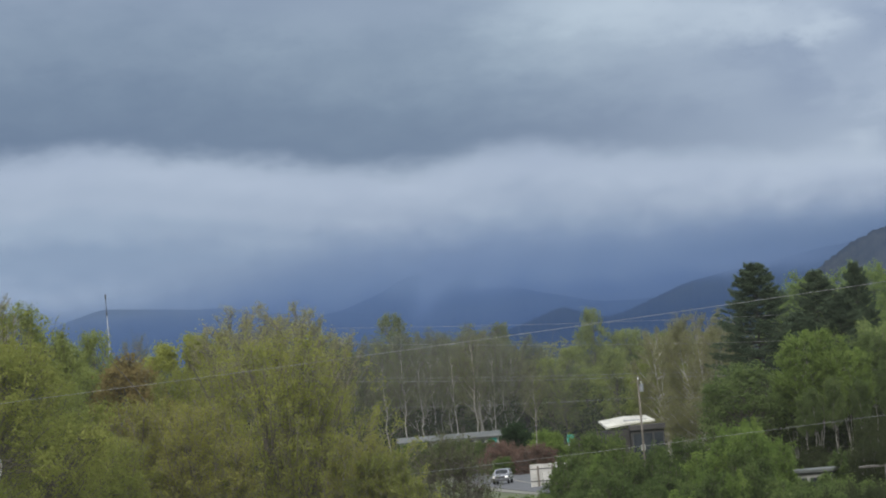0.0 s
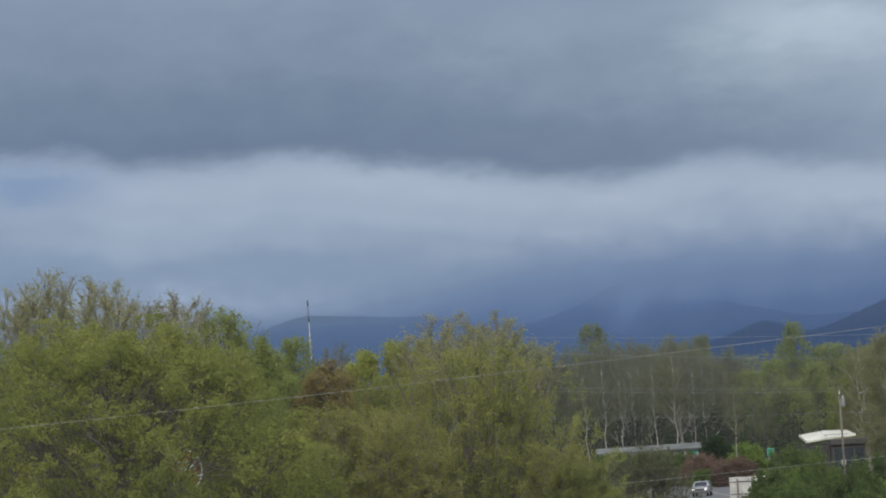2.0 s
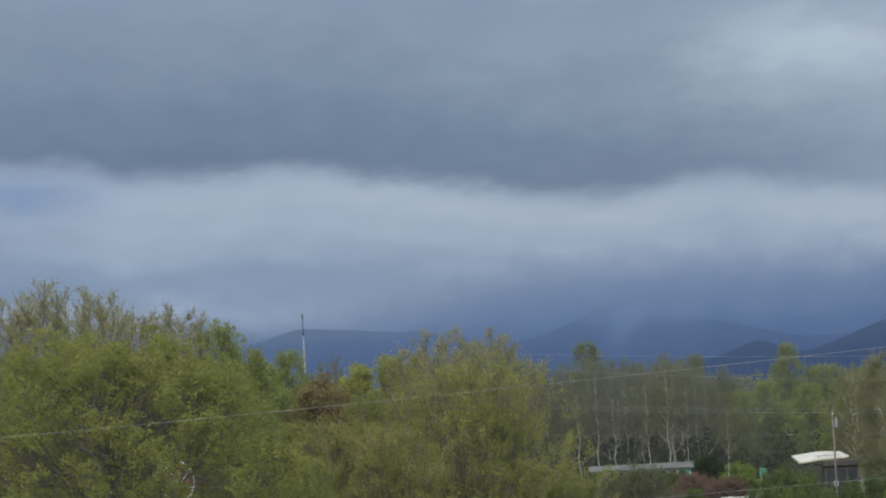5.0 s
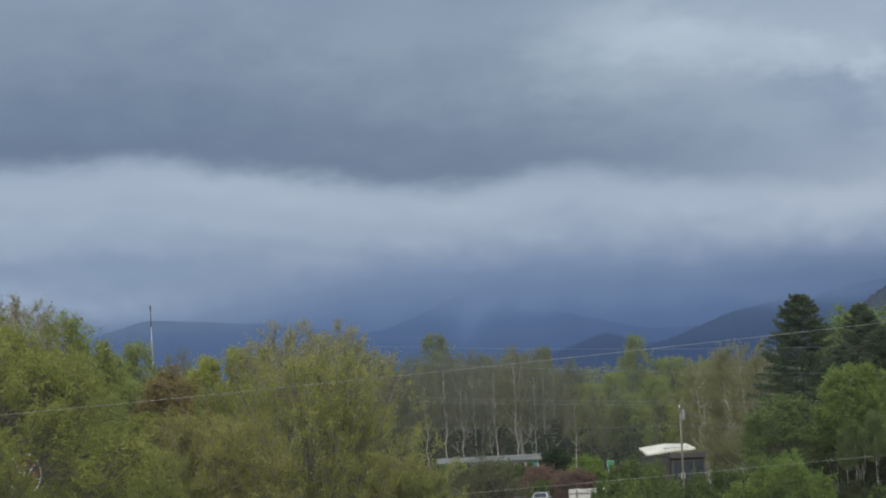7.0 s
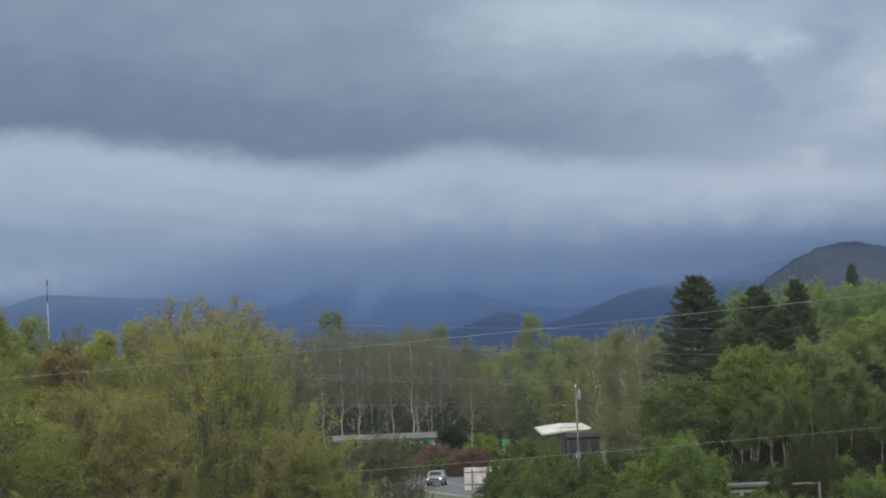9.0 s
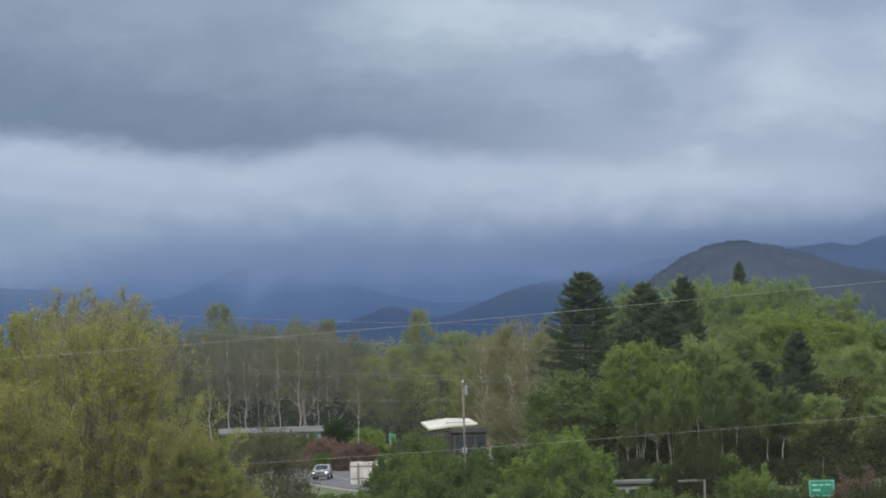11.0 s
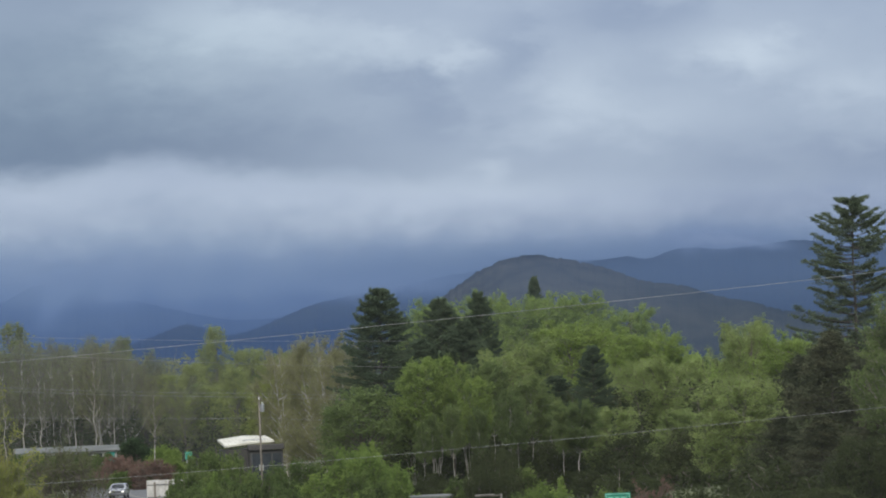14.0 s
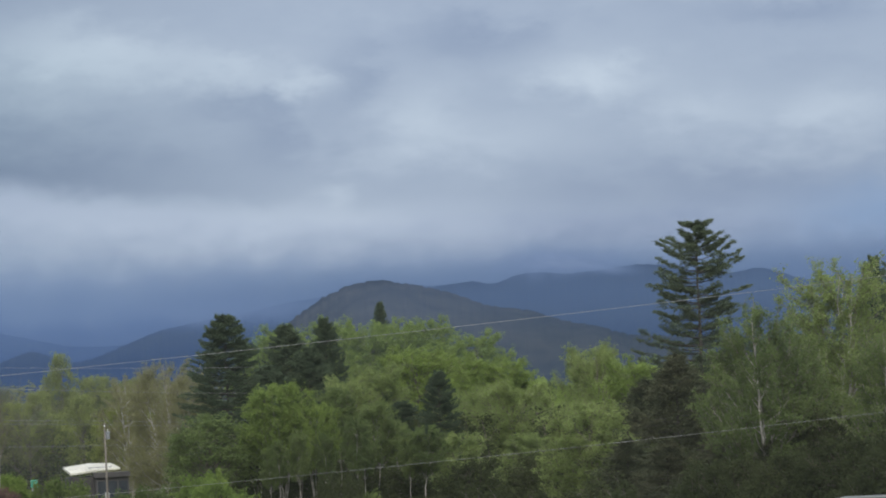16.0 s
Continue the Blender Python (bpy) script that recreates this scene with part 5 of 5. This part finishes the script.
stand(broadleaf("shrub", 5, 2.7, 166, FRESH_GREEN, BARK, "light green rounded bush", "dome", 0.03, 40, 24, 9, 0.13), 1.32, 500, 5.1, 5)
stand(broadleaf("shrub", 3, 2.4, 167, MID_GREEN, BARK, "low green bush at the roadside", "dome", 0.03, 36, 22, 9, 0.11, stems=2), 0.66, 472, 2.4, 3)
stand(twiggy_tree("shrub", 7, 2.6, 168, RED_BUD, TWIG_BARK, "brown twiggy shrub with few leaves", "dome", 0.03, 40, 7, 7, 0.6, 0.06, 3, 3, 0.8, 4, 0.07, 0.010, TWIG_BARK, 0.12), 8.75, 280, 3.9, 7, 0, 1.0)


def woods(name, az0, az1, d0, d1, low, high, count, leaf_mat, bark, seed, label, leaf=0.2, tuft=60, trunks=True):
    """Far or filling woods that nobody could count: slim trunks and small leaves, one mesh."""
    rng = np.random.default_rng(seed)
    az = rng.uniform(az0, az1, count)
    d = rng.uniform(d0, d1, count)
    x, y = np.sin(np.radians(az)) * d, np.cos(np.radians(az)) * d
    z = ground_z(x, y)
    top = rng.uniform(low, high, count)
    root = tagged(new(name), label, "woods", kind="stuff")
    if trunks:
        f = np.linspace(0, 1, 5)
        p = np.stack([x[:, None] + rng.normal(size=(count, 5)) * 0.25, y[:, None] + rng.normal(size=(count, 5)) * 0.25, z[:, None] + top[:, None] * f[None] * 0.95], 2)
        v, q = tubes(p, (0.06 + 0.008 * top)[:, None] * (1 - 0.8 * f)[None], 5)
        start = p[np.repeat(np.arange(count), 5), np.tile(np.array([2, 3, 3, 4, 2]), count)]
        end = start + (rng.normal(size=start.shape) * np.array([1.5, 1.5, 0.6]) + np.array([0, 0, 1.8])) * np.repeat(top, 5)[:, None] / 14
        v2, q2 = tubes(bent(start, end, rng, 4), 0.035 * np.linspace(1, 0.4, 4)[None] * np.ones((len(start), 1)), 3)
        part("trunk", grid_mesh("trunk", *join((v, q), (v2, q2)), bark, True), root)
    h = rng.uniform(0.15, 1.0, (count, tuft)) ** 0.8
    r = (0.08 * top + 0.9)[:, None] * np.sqrt(np.clip(1.05 - h, 0.05, 1)) * np.sqrt(rng.uniform(0, 1, (count, tuft))) * 1.4
    a = rng.uniform(0, 6.283, (count, tuft))
    c = np.stack([x[:, None] + r * np.cos(a), y[:, None] + r * np.sin(a), z[:, None] + top[:, None] * h], 2).reshape(-1, 3)
    c = np.repeat(c, 5, 0)
    c = c + rng.normal(size=c.shape) * leaf * 1.6
    part("crown", grid_mesh("crown", *blades(c, leaf, leaf * 0.6, rng, facing_out=np.array([0, -0.5, 0.8]), corners=3), leaf_mat), root)
    return root


woods("far_woods", -11, 4.6, 610, 760, 13, 19, 420, GREY_BUD, TWIG_BARK, 171, "far grey-brown woods across the valley", 0.28, 60)
woods("far_woods", 4.2, 16, 610, 760, 4, 8, 300, BRIGHT, BARK, 172, "far green woods on the rise", 0.28, 60)
# next three: shade among the trunks is darkened into the leaf colour
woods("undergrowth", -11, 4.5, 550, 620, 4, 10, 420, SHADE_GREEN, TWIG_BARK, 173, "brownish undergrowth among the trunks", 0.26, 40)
woods("undergrowth", 3.8, 15.8, 400, 560, 3, 10, 420, SHADE_GREEN, BARK, 174, "undergrowth on the wooded slope, darkened as shade", 0.22, 40)
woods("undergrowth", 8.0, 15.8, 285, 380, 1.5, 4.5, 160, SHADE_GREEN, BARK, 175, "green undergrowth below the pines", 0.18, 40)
woods("undergrowth", -11, -0.4, 215, 330, 2, 6.5, 260, GREY_GREEN, BARK, 176, "olive undergrowth behind the maples", 0.085, 90)



# ---------------------------------------------------------------- buildings and roadside things
def facing(az):
    """Turn about z that makes a thing's -y side face the camera from that bearing."""
    return -az


def white_roofed_building(az, dist, z):
    """A low commercial building: white metal roof with a raised vent strip over a dark glazed front."""
    x, y = spot(az, dist)
    g = float(ground_z(x, y))
    b = thing("commercial_building", x, y, g, facing(az) + 6, "low building with white metal roof and dark glazed front", "building")
    h = z - g
    bm = bmesh.new()
    front = [(-3.35, -4.5, h - 1.08), (-0.2, -4.5, h - 0.74), (2.6, -4.5, h - 0.60)]
    back = [(-3.35, 5, h - 0.36), (-0.2, 5, h), (2.6, 5, h - 0.12)]
    top = [bm.verts.new(p) for p in front + back]
    low = [bm.verts.new((p[0], p[1], p[2] - 0.20)) for p in front + back]
    for f in ((0, 1, 4, 3), (1, 2, 5, 4)):
        bm.faces.new([top[k] for k in f])
        bm.faces.new([low[k] for k in reversed(f)])
    for i0, i1 in ((0, 1), (1, 2), (2, 5), (5, 4), (4, 3), (3, 0)):
        bm.faces.new([top[i1], top[i0], low[i0], low[i1]])
    roof = part("roof", bm_mesh("roof", bm, WHITE_ROOF), b, "white metal roof")
    n = 13
    for k in range(n):
        xx = -3.25 + 5.75 * k / (n - 1)
        z_f = float(np.interp(xx, (-3.35, -0.2, 2.6), (h - 1.08, h - 0.74, h - 0.60)))
        z_b = float(np.interp(xx, (-3.35, -0.2, 2.6), (h - 0.36, h, h - 0.12)))
        part("seam", rod("seam", WHITE_ROOF, [(xx, -4.5, z_f + 0.02), (xx, 5, z_b + 0.02)], 0.045, 4), roof)
    part("vent", boxed("vent", STEEL, (-0.9, 1.9, -2.0, -1.5, h - 0.75, h - 0.42), bevel=0.03), roof, "dull grey roof vent")
    part("wall", boxed("wall", DARK_WALL, (-3.2, 2.4, -4.2, 4.7, -0.2, h - 1.55)), b)
    part("fascia", boxed("fascia", DARK_WALL, (-0.75, 3.55, -6.6, -4.6, h - 1.70, h - 1.06), bevel=0.03), b, "dark brown canopy edge")
    part("wing", boxed("wing", DARK_WALL, (-0.6, 3.4, -6.2, -4.65, -0.2, h - 1.75)), b, "dark side wing")
    for k in range(3):
        part("window", boxed("window", DARK_GLASS, (-0.3 + 1.25 * k, 0.7 + 1.25 * k, -6.26, -6.2, 0.7, h - 2.15)), b)
        part("mullion", boxed("mullion", DARK_STEEL, (-0.42 + 1.25 * k, -0.36 + 1.25 * k, -6.27, -6.2, 0.3, h - 1.95)), b)
    part("meter_box", boxed("meter_box", WHITE_WALL, (0.45, 0.95, -6.75, -6.35, h - 4.15, h - 3.45), bevel=0.02), b, "small white meter box")
    return b


white_roofed_building(2.62, 455, 11 - 455 * math.tan(radians(0.585)))


def long_shed(az, dist, z, half):
    x, y = spot(az, dist)
    g = float(ground_z(x, y))
    b = thing("long_building", x, y, g, facing(az), "long low pale building with a grey roof", "building")
    h = z - g
    part("wall", boxed("wall", WHITE_WALL, (-half, half, -3.0, 3.0, -0.2, h - 0.55)), b)
    bm = bmesh.new()
    sec = [(-3.5, h - 0.65), (0, h + 0.05), (3.5, h - 0.65), (3.5, h - 0.8), (0, h - 0.1), (-3.5, h - 0.8)]
    a = [bm.verts.new((-half - 0.4, yy, zz)) for yy, zz in sec]
    c = [bm.verts.new((half + 0.4, yy, zz)) for yy, zz in sec]
    for k in range(6):
        bm.faces.new((a[k], a[(k + 1) % 6], c[(k + 1) % 6], c[k]))
    bm.faces.new(a[::-1]), bm.faces.new(c)
    part("roof", bm_mesh("roof", bm, GREY_ROOF), b, "weathered grey roof")
    for k in range(9):
        xx = -half + 1.0 + (2 * half - 2) * k / 8
        part("window", boxed("window", DARK_GLASS, (xx - 0.45, xx + 0.45, -3.04, -3.0, 1.0, h - 1.1)), b)
    part("door", boxed("door", TEAL, (half - 1.5, half - 0.3, -3.06, -3.0, 0, h - 0.95)), b, "teal door panel")
    return b


long_shed(-0.15, 530, 11 - 530 * math.tan(radians(0.635)), 7.0)


def flat_building(az, dist, z, half, label):
    x, y = spot(az, dist)
    g = float(ground_z(x, y))
    b = thing("small_building", x, y, g, facing(az) - 8, label, "building")
    h = z - g
    part("wall", boxed("wall", WHITE_WALL, (-half, half, -2.5, 2.5, -0.2, h - 0.35)), b)
    part("roof", boxed("roof", GREY_ROOF, (-half - 0.35, half + 0.35, -2.9, 2.9, h - 0.32, h), bevel=0.06), b, "flat grey roof")
    for k in range(4):
        xx = -half + 0.6 + (2 * half - 1.2) * k / 3
        part("window", boxed("window", DARK_GLASS, (xx - 0.32, xx + 0.32, -2.54, -2.5, 0.7, h - 0.75)), b)
    return b


flat_building(5.32, 345, 11 - 345 * math.tan(radians(1.61)), 2.0, "small flat-roofed pale building among shrubs")
flat_building(14.35, 255, 11 - 255 * math.tan(radians(1.66)), 1.6, "small pale building below the trees")


def sign_back(az0, az1, dist, top_el, low_el):
    """The unpainted back of a big roadside sign: boards on posts and rails."""
    az = (az0 + az1) / 2
    x, y = spot(az, dist)
    g = float(ground_z(x, y))
    half = dist * math.tan(radians((az1 - az0) / 2))
    hi, lo = EYE - dist * math.tan(radians(top_el)), EYE - dist * math.tan(radians(low_el))
    b = thing("roadside_sign", x, y, g, facing(az), "back of a large weathered white roadside sign", "sign")
    hi, lo = hi - g, lo - g
    n = 6
    w = 2 * half / n
    for k in range(n):
        part("board", boxed("board", PANEL, (-half + k * w + 0.012, -half + (k + 1) * w - 0.012, -0.03, 0.03, lo, hi + 0.03 * math.sin(k * 2.1)), bevel=0.008), b)
    for k in (0.22, 0.62, 0.9):
        xx = -half + 2 * half * k
        part("post", boxed("post", POLE_WOOD, (xx - 0.10, xx + 0.10, -0.26, -0.06, -0.4, hi - 0.15), bevel=0.02), b, "dark wooden post")
    for f in (0.12, 0.5, 0.86):
        zz = lo + (hi - lo) * f
        part("rail", boxed("rail", DARK_STEEL, (-half + 0.05, half - 0.05, -0.06, -0.03, zz - 0.05, zz + 0.05)), b)
    return b


sign_back(1.04, 1.60, 405, 1.20, 1.72)


def green_sign(az0, az1, dist, top_el, low_el, rows, label):
    """A green road sign with a white border; its lettering is too small to read and stands as bars."""
    az = (az0 + az1) / 2
    x, y = spot(az, dist)
    g = float(ground_z(x, y))
    half = dist * math.tan(radians((az1 - az0) / 2))
    hi, lo = EYE - dist * math.tan(radians(top_el)) - g, EYE - dist * math.tan(radians(low_el)) - g
    b = thing("road_sign", x, y, g, facing(az), label, "sign")
    part("panel", boxed("panel", SIGN_GREEN, (-half, half, -0.03, 0.02, lo, hi), bevel=0.008), b)
    e = 0.045 * (hi - lo)
    part("border", boxed("border", SIGN_LETTER, (-half + e, half - e, -0.036, -0.032, hi - 2 * e, hi - e), (-half + e, half - e, -0.036, -0.032, lo + e, lo + 2 * e),
         (-half + e, -half + 2 * e, -0.036, -0.032, lo + 2 * e, hi - 2 * e), (half - 2 * e, half - e, -0.036, -0.032, lo + 2 * e, hi - 2 * e)), b, "white border")
    for f, l, r in rows:
        zz = lo + (hi - lo) * f
        part("lettering", boxed("lettering", SIGN_LETTER, (-half + 2 * half * l, -half + 2 * half * r, -0.036, -0.032, zz - 0.06 * (hi - lo), zz + 0.06 * (hi - lo))), b)
    for xx in (-half * 0.55, half * 0.55):
        part("post", rod("post", STEEL, [(xx, 0.07, -0.3), (xx, 0.07, hi - 0.1)], 0.05, 8), b)
    return b


green_sign(8.02, 8.41, 285, 1.69, 1.95, ((0.70, 0.12, 0.34), (0.70, 0.40, 0.56), (0.70, 0.62, 0.86), (0.40, 0.14, 0.44)), "green road sign with white border beside a brown shrub")
green_sign(1.645, 1.755, 425, 0.79, 0.91, ((0.55, 0.3, 0.7),), "small green road sign above the shrubs")


def board_on_post(az0, az1, dist, el, low_el):
    """A narrow sign seen nearly edge on, on a post."""
    x, y = spot(az1, dist)
    g = float(ground_z(x, y))
    long = dist * math.tan(radians(az1 - az0))
    z = EYE - dist * math.tan(radians(el)) - g
    b = thing("street_lamp", x, y, g, facing(az1), "grey street lamp with a long flat head", "street lamp")
    part("pole", rod("pole", AGED_STEEL, [(0, 0, -0.3), (0, 0, z * 0.5), (0, 0, z + 0.05)], 0.11, 10, 0.08), b)
    part("arm", boxed("arm", AGED_STEEL, (-long * 0.35, 0.0, -0.05, 0.05, z - 0.10, z - 0.02)), b)
    part("head", boxed("head", AGED_STEEL, (-long, -long * 0.25, -0.22, 0.22, z - 0.13, z + 0.04), bevel=0.04), b, "flat grey lamp head")
    return b


board_on_post(6.03, 6.44, 270, 1.64, 2.0)


def utility_pole(az, dist, top, cross=True, transformer=False):
    x, y = spot(az, dist)
    g = float(ground_z(x, y))
    b = thing("utility_pole", x, y, g, facing(az), "weathered wooden utility pole with insulators", "utility pole")
    h = top - g
    part("pole", rod("pole", POLE_WOOD, [(0, 0, -0.5), (0, 0, h * 0.5), (0, 0, h)], 0.13, 10, 0.09), b)
    if cross:
        part("crossarm", boxed("crossarm", POLE_WOOD, (-0.07, 0.07, -1.1, 1.1, h - 0.55, h - 0.42), bevel=0.02), b)
        for yy in (-1.0, 0.0, 1.0):
            part("insulator", rod("insulator", SIGN_WHITE, [(0, yy, h - 0.45), (0, yy, h - 0.2)], 0.05, 8, 0.03), b)
    if transformer:
        can = part("transformer", rod("transformer", STEEL, [(0.32, -0.1, h - 1.75), (0.32, -0.1, h - 1.72), (0.32, -0.1, h - 0.95), (0.32, -0.1, h - 0.9)], 0.22, 12), b, "grey transformer can")
        part("bushing", rod("bushing", SIGN_WHITE, [(0.32, -0.1, h - 0.9), (0.32, -0.1, h - 0.68)], 0.04, 8), can)
        part("bracket", boxed("bracket", STEEL, (0.05, 0.2, -0.14, -0.06, h - 1.5, h - 1.4)), b)
    return b


utility_pole(2.80, 400, 11.15, transformer=True)
utility_pole(-3.4, 410, 14.5)
utility_pole(5.1, 425, 9.2)
utility_pole(-22, 129.4, 11.2)
utility_pole(26, 133.5, 17.3)
utility_pole(-3.4, 250.4, 5.9)
utility_pole(17.5, 262, 10.5)


def wire(name, points, sag, radius, label):
    """A hanging cable through points given as degrees round, degrees up, metres off; sag in metres between each two."""
    path = []
    for (a0, e0, d0), (a1, e1, d1), s in zip(points, points[1:], sag):
        p = np.array([*spot(a0, d0), EYE + d0 * math.tan(radians(e0))])
        q = np.array([*spot(a1, d1), EYE + d1 * math.tan(radians(e1))])
        f = np.linspace(0, 1, 25)[:, None]
        c = p + (q - p) * f
        c[:, 2] -= (4 * s * f * (1 - f))[:, 0]
        path.append(c if not path else c[1:])
    return tagged(new(name, rod(name, WIRE, np.concatenate(path), radius, 6)), label, "cable", "overhead cables")


# the two long cables that cross the view in front of the trees
wire("overhead_cable", [(-22, -0.07, 129.4), (26, 2.56, 133.5)], [1.07], 0.0068, "grey overhead cable across the valley")
wire("overhead_cable", [(-3.4, -1.26, 250.4), (17.5, -0.18, 262)], [0.57], 0.0115, "grey overhead cable before the trees")
# lines on the far poles
for dy, e0, e1, e2 in ((0, 0.48, 0.00, -0.12), (1.5, 0.53, 0.055, -0.05), (0.5, 0.03, -0.32, -0.45)):
    wire("power_line", [(-3.4, e0, 410 + dy), (2.80, e1, 400 + dy), (5.1, e2, 425 + dy)], [0.35, 0.15], 0.014, "thin power line on wooden poles")
wire("power_line", [(-3.4, 1.08, 410), (5.1, 0.36, 425)], [0.5], 0.013, "thin power line above the woods")
wire("power_line", [(-3.4, 1.26, 412), (5.1, 0.76, 427)], [0.4], 0.013, "thin power line above the woods")


def mast(az, dist, top_el):
    """A slim radio mast: pale lower tube, thin dark upper whip."""
    x, y = spot(az, dist)
    g = float(ground_z(x, y))
    b = thing("radio_mast", x, y, g, 0, "slim pale radio mast with a dark whip on top", "mast")
    h = EYE + dist * math.tan(radians(top_el)) - g
    low = EYE + dist * math.tan(radians(top_el - 0.30)) - g
    part("tube", rod("tube", STEEL, [(0, 0, -0.5), (0, 0, low * 0.5), (0, 0, low)], 0.11, 10, 0.08), b)
    part("collar", rod("collar", DARK_STEEL, [(0, 0, low - 0.3), (0, 0, low + 0.3)], 0.13, 10), b)
    part("whip", rod("whip", DARK_STEEL, [(0, 0, low), (0, 0, h - 0.8)], 0.07, 8, 0.05), b, "dark thin whip")
    part("antenna", rod("antenna", DARK_STEEL, [(0, 0, h - 0.9), (0, 0, h)], 0.13, 8), b)
    return b


mast(-5.20, 620, 1.935)


def oval_sign(az, dist, el, wide, tall):
    """An oval pylon sign half hidden in the oak: white rim, bands of yellow, faded red and brown."""
    x, y = spot(az, dist)
    g = float(ground_z(x, y))
    b = thing("pylon_sign", x, y, g, facing(az), "oval sign with white rim and coloured bands", "sign")
    z = EYE + dist * math.tan(radians(el)) - g
    bm = bmesh.new()
    bmesh.ops.create_cone(bm, cap_ends=True, segments=40, radius1=1, radius2=1, depth=0.3, matrix=Matrix.Translation((0, 0, z)) @ Matrix.Diagonal((wide, 1, tall, 1)) @ pose(0, 0, 0, 90))
    part("rim", bm_mesh("rim", bm, SIGN_WHITE), b, "white rim")
    for name, mat, z0, z1 in (("top_band", SIGN_YELLOW, 0.42, 0.86), ("middle_band", SIGN_RED, -0.22, 0.36), ("lower_band", SIGN_BROWN, -0.86, -0.30)):
        bm = bmesh.new()
        n = 14
        low, up = [], []
        for k in range(n + 1):
            f = z0 + (z1 - z0) * k / n
            half = 0.9 * math.sqrt(max(1 - (f / 0.92) ** 2, 0.01)) * wide
            low.append(bm.verts.new((-half, -0.17, z + f * tall)))
            up.append(bm.verts.new((half, -0.17, z + f * tall)))
        for k in range(n):
            bm.faces.new((low[k], up[k], up[k + 1], low[k + 1]))
        bmesh.ops.solidify(bm, geom=bm.faces, thickness=0.02)
        part(name, bm_mesh(name, bm, mat), b)
    part("emblem", boxed("emblem", SIGN_WHITE, (-0.30 * wide, 0.10 * wide, -0.21, -0.19, z - 0.08 * tall, z + 0.14 * tall), (0.2 * wide, 0.6 * wide, -0.21, -0.19, z + 0.02 * tall, z + 0.26 * tall), bevel=0.01), b, "plain white shapes")
    part("pole", rod("pole", DARK_STEEL, [(0, 0.3, -0.4), (0, 0.3, z)], 0.14, 10), b)
    return b


oval_sign(-7.22, 182.4, -0.53, 0.82, 1.02)


def car(name, az, dist, turn, paint, label):
    """A sport utility vehicle with its parts, nose towards -y."""
    x, y = spot(az, dist)
    g = float(ground_z(x, y)) + 0.105
    b = thing(name, x, y, g, turn, label, "car", "cars on the road")
    bm = bmesh.new()
    side = [(-2.3, 0.42), (-2.32, 0.86), (-2.15, 1.02), (-1.05, 1.12), (-0.45, 1.66), (1.75, 1.70), (2.2, 1.12), (2.3, 0.9), (2.28, 0.42)]
    a = [bm.verts.new((-0.92 + (0.14 if z > 1.2 else 0), yy, z)) for yy, z in side]
    c = [bm.verts.new((0.92 - (0.14 if z > 1.2 else 0), yy, z)) for yy, z in side]
    n = len(side)
    for k in range(n):
        bm.faces.new((a[k], c[k], c[(k + 1) % n], a[(k + 1) % n]))
    bm.faces.new(a), bm.faces.new(c[::-1])
    bmesh.ops.recalc_face_normals(bm, faces=bm.faces)
    bmesh.ops.bevel(bm, geom=list(bm.edges), offset=0.05, segments=2, affect="EDGES", clamp_overlap=True)
    part("body", bm_mesh("body", bm, paint), b)

    def pane(nm, pts, mat=DARK_GLASS):
        bm = bmesh.new()
        bm.faces.new([bm.verts.new(p) for p in pts])
        bmesh.ops.solidify(bm, geom=bm.faces, thickness=0.015)
        return part(nm, bm_mesh(nm, bm, mat), b)

    pane("windscreen", [(-0.74, -1.03, 1.16), (0.74, -1.03, 1.16), (0.66, -0.52, 1.61), (-0.66, -0.52, 1.61)])
    for s in (-1, 1):
        pane("side_window", [(s * 0.875, -0.75, 1.20), (s * 0.875, 1.75, 1.20), (s * 0.80, 1.55, 1.60), (s * 0.80, -0.38, 1.60)])
        part("headlight", boxed("headlight", HEADLIGHT, (s * 0.70 - 0.13, s * 0.70 + 0.13, -2.35, -2.27, 0.74, 0.88), bevel=0.02), b, "lit headlight")
        part("mirror", boxed("mirror", paint, (s * 1.0 - 0.1, s * 1.0 + 0.1, -0.78, -0.66, 1.08, 1.24), bevel=0.03), b)
        for yy in (-1.45, 1.45):
            w = part("wheel", rod("wheel", RUBBER, [(s * 0.70, yy, 0.36), (s * 0.94, yy, 0.36)], 0.36, 18), b, "black tyre")
            part("rim", rod("rim", STEEL, [(s * 0.93, yy, 0.36), (s * 0.955, yy, 0.36)], 0.20, 12), w)
    part("grille", boxed("grille", DARK_STEEL, (-0.5, 0.5, -2.36, -2.3, 0.68, 0.92), bevel=0.02), b, "dark grille")
    part("bumper", boxed("bumper", DARK_STEEL, (-0.88, 0.88, -2.40, -2.25, 0.36, 0.58), bevel=0.04), b, "dark bumper")
    part("rear_window", boxed("rear_window", DARK_GLASS, (-0.6, 0.6, 2.0, 2.06, 1.2, 1.5)), b)
    return b


car("sport_utility_car", 0.62, 430, -8, CAR_SILVER, "silver grey sport utility car with lit headlights on the road")
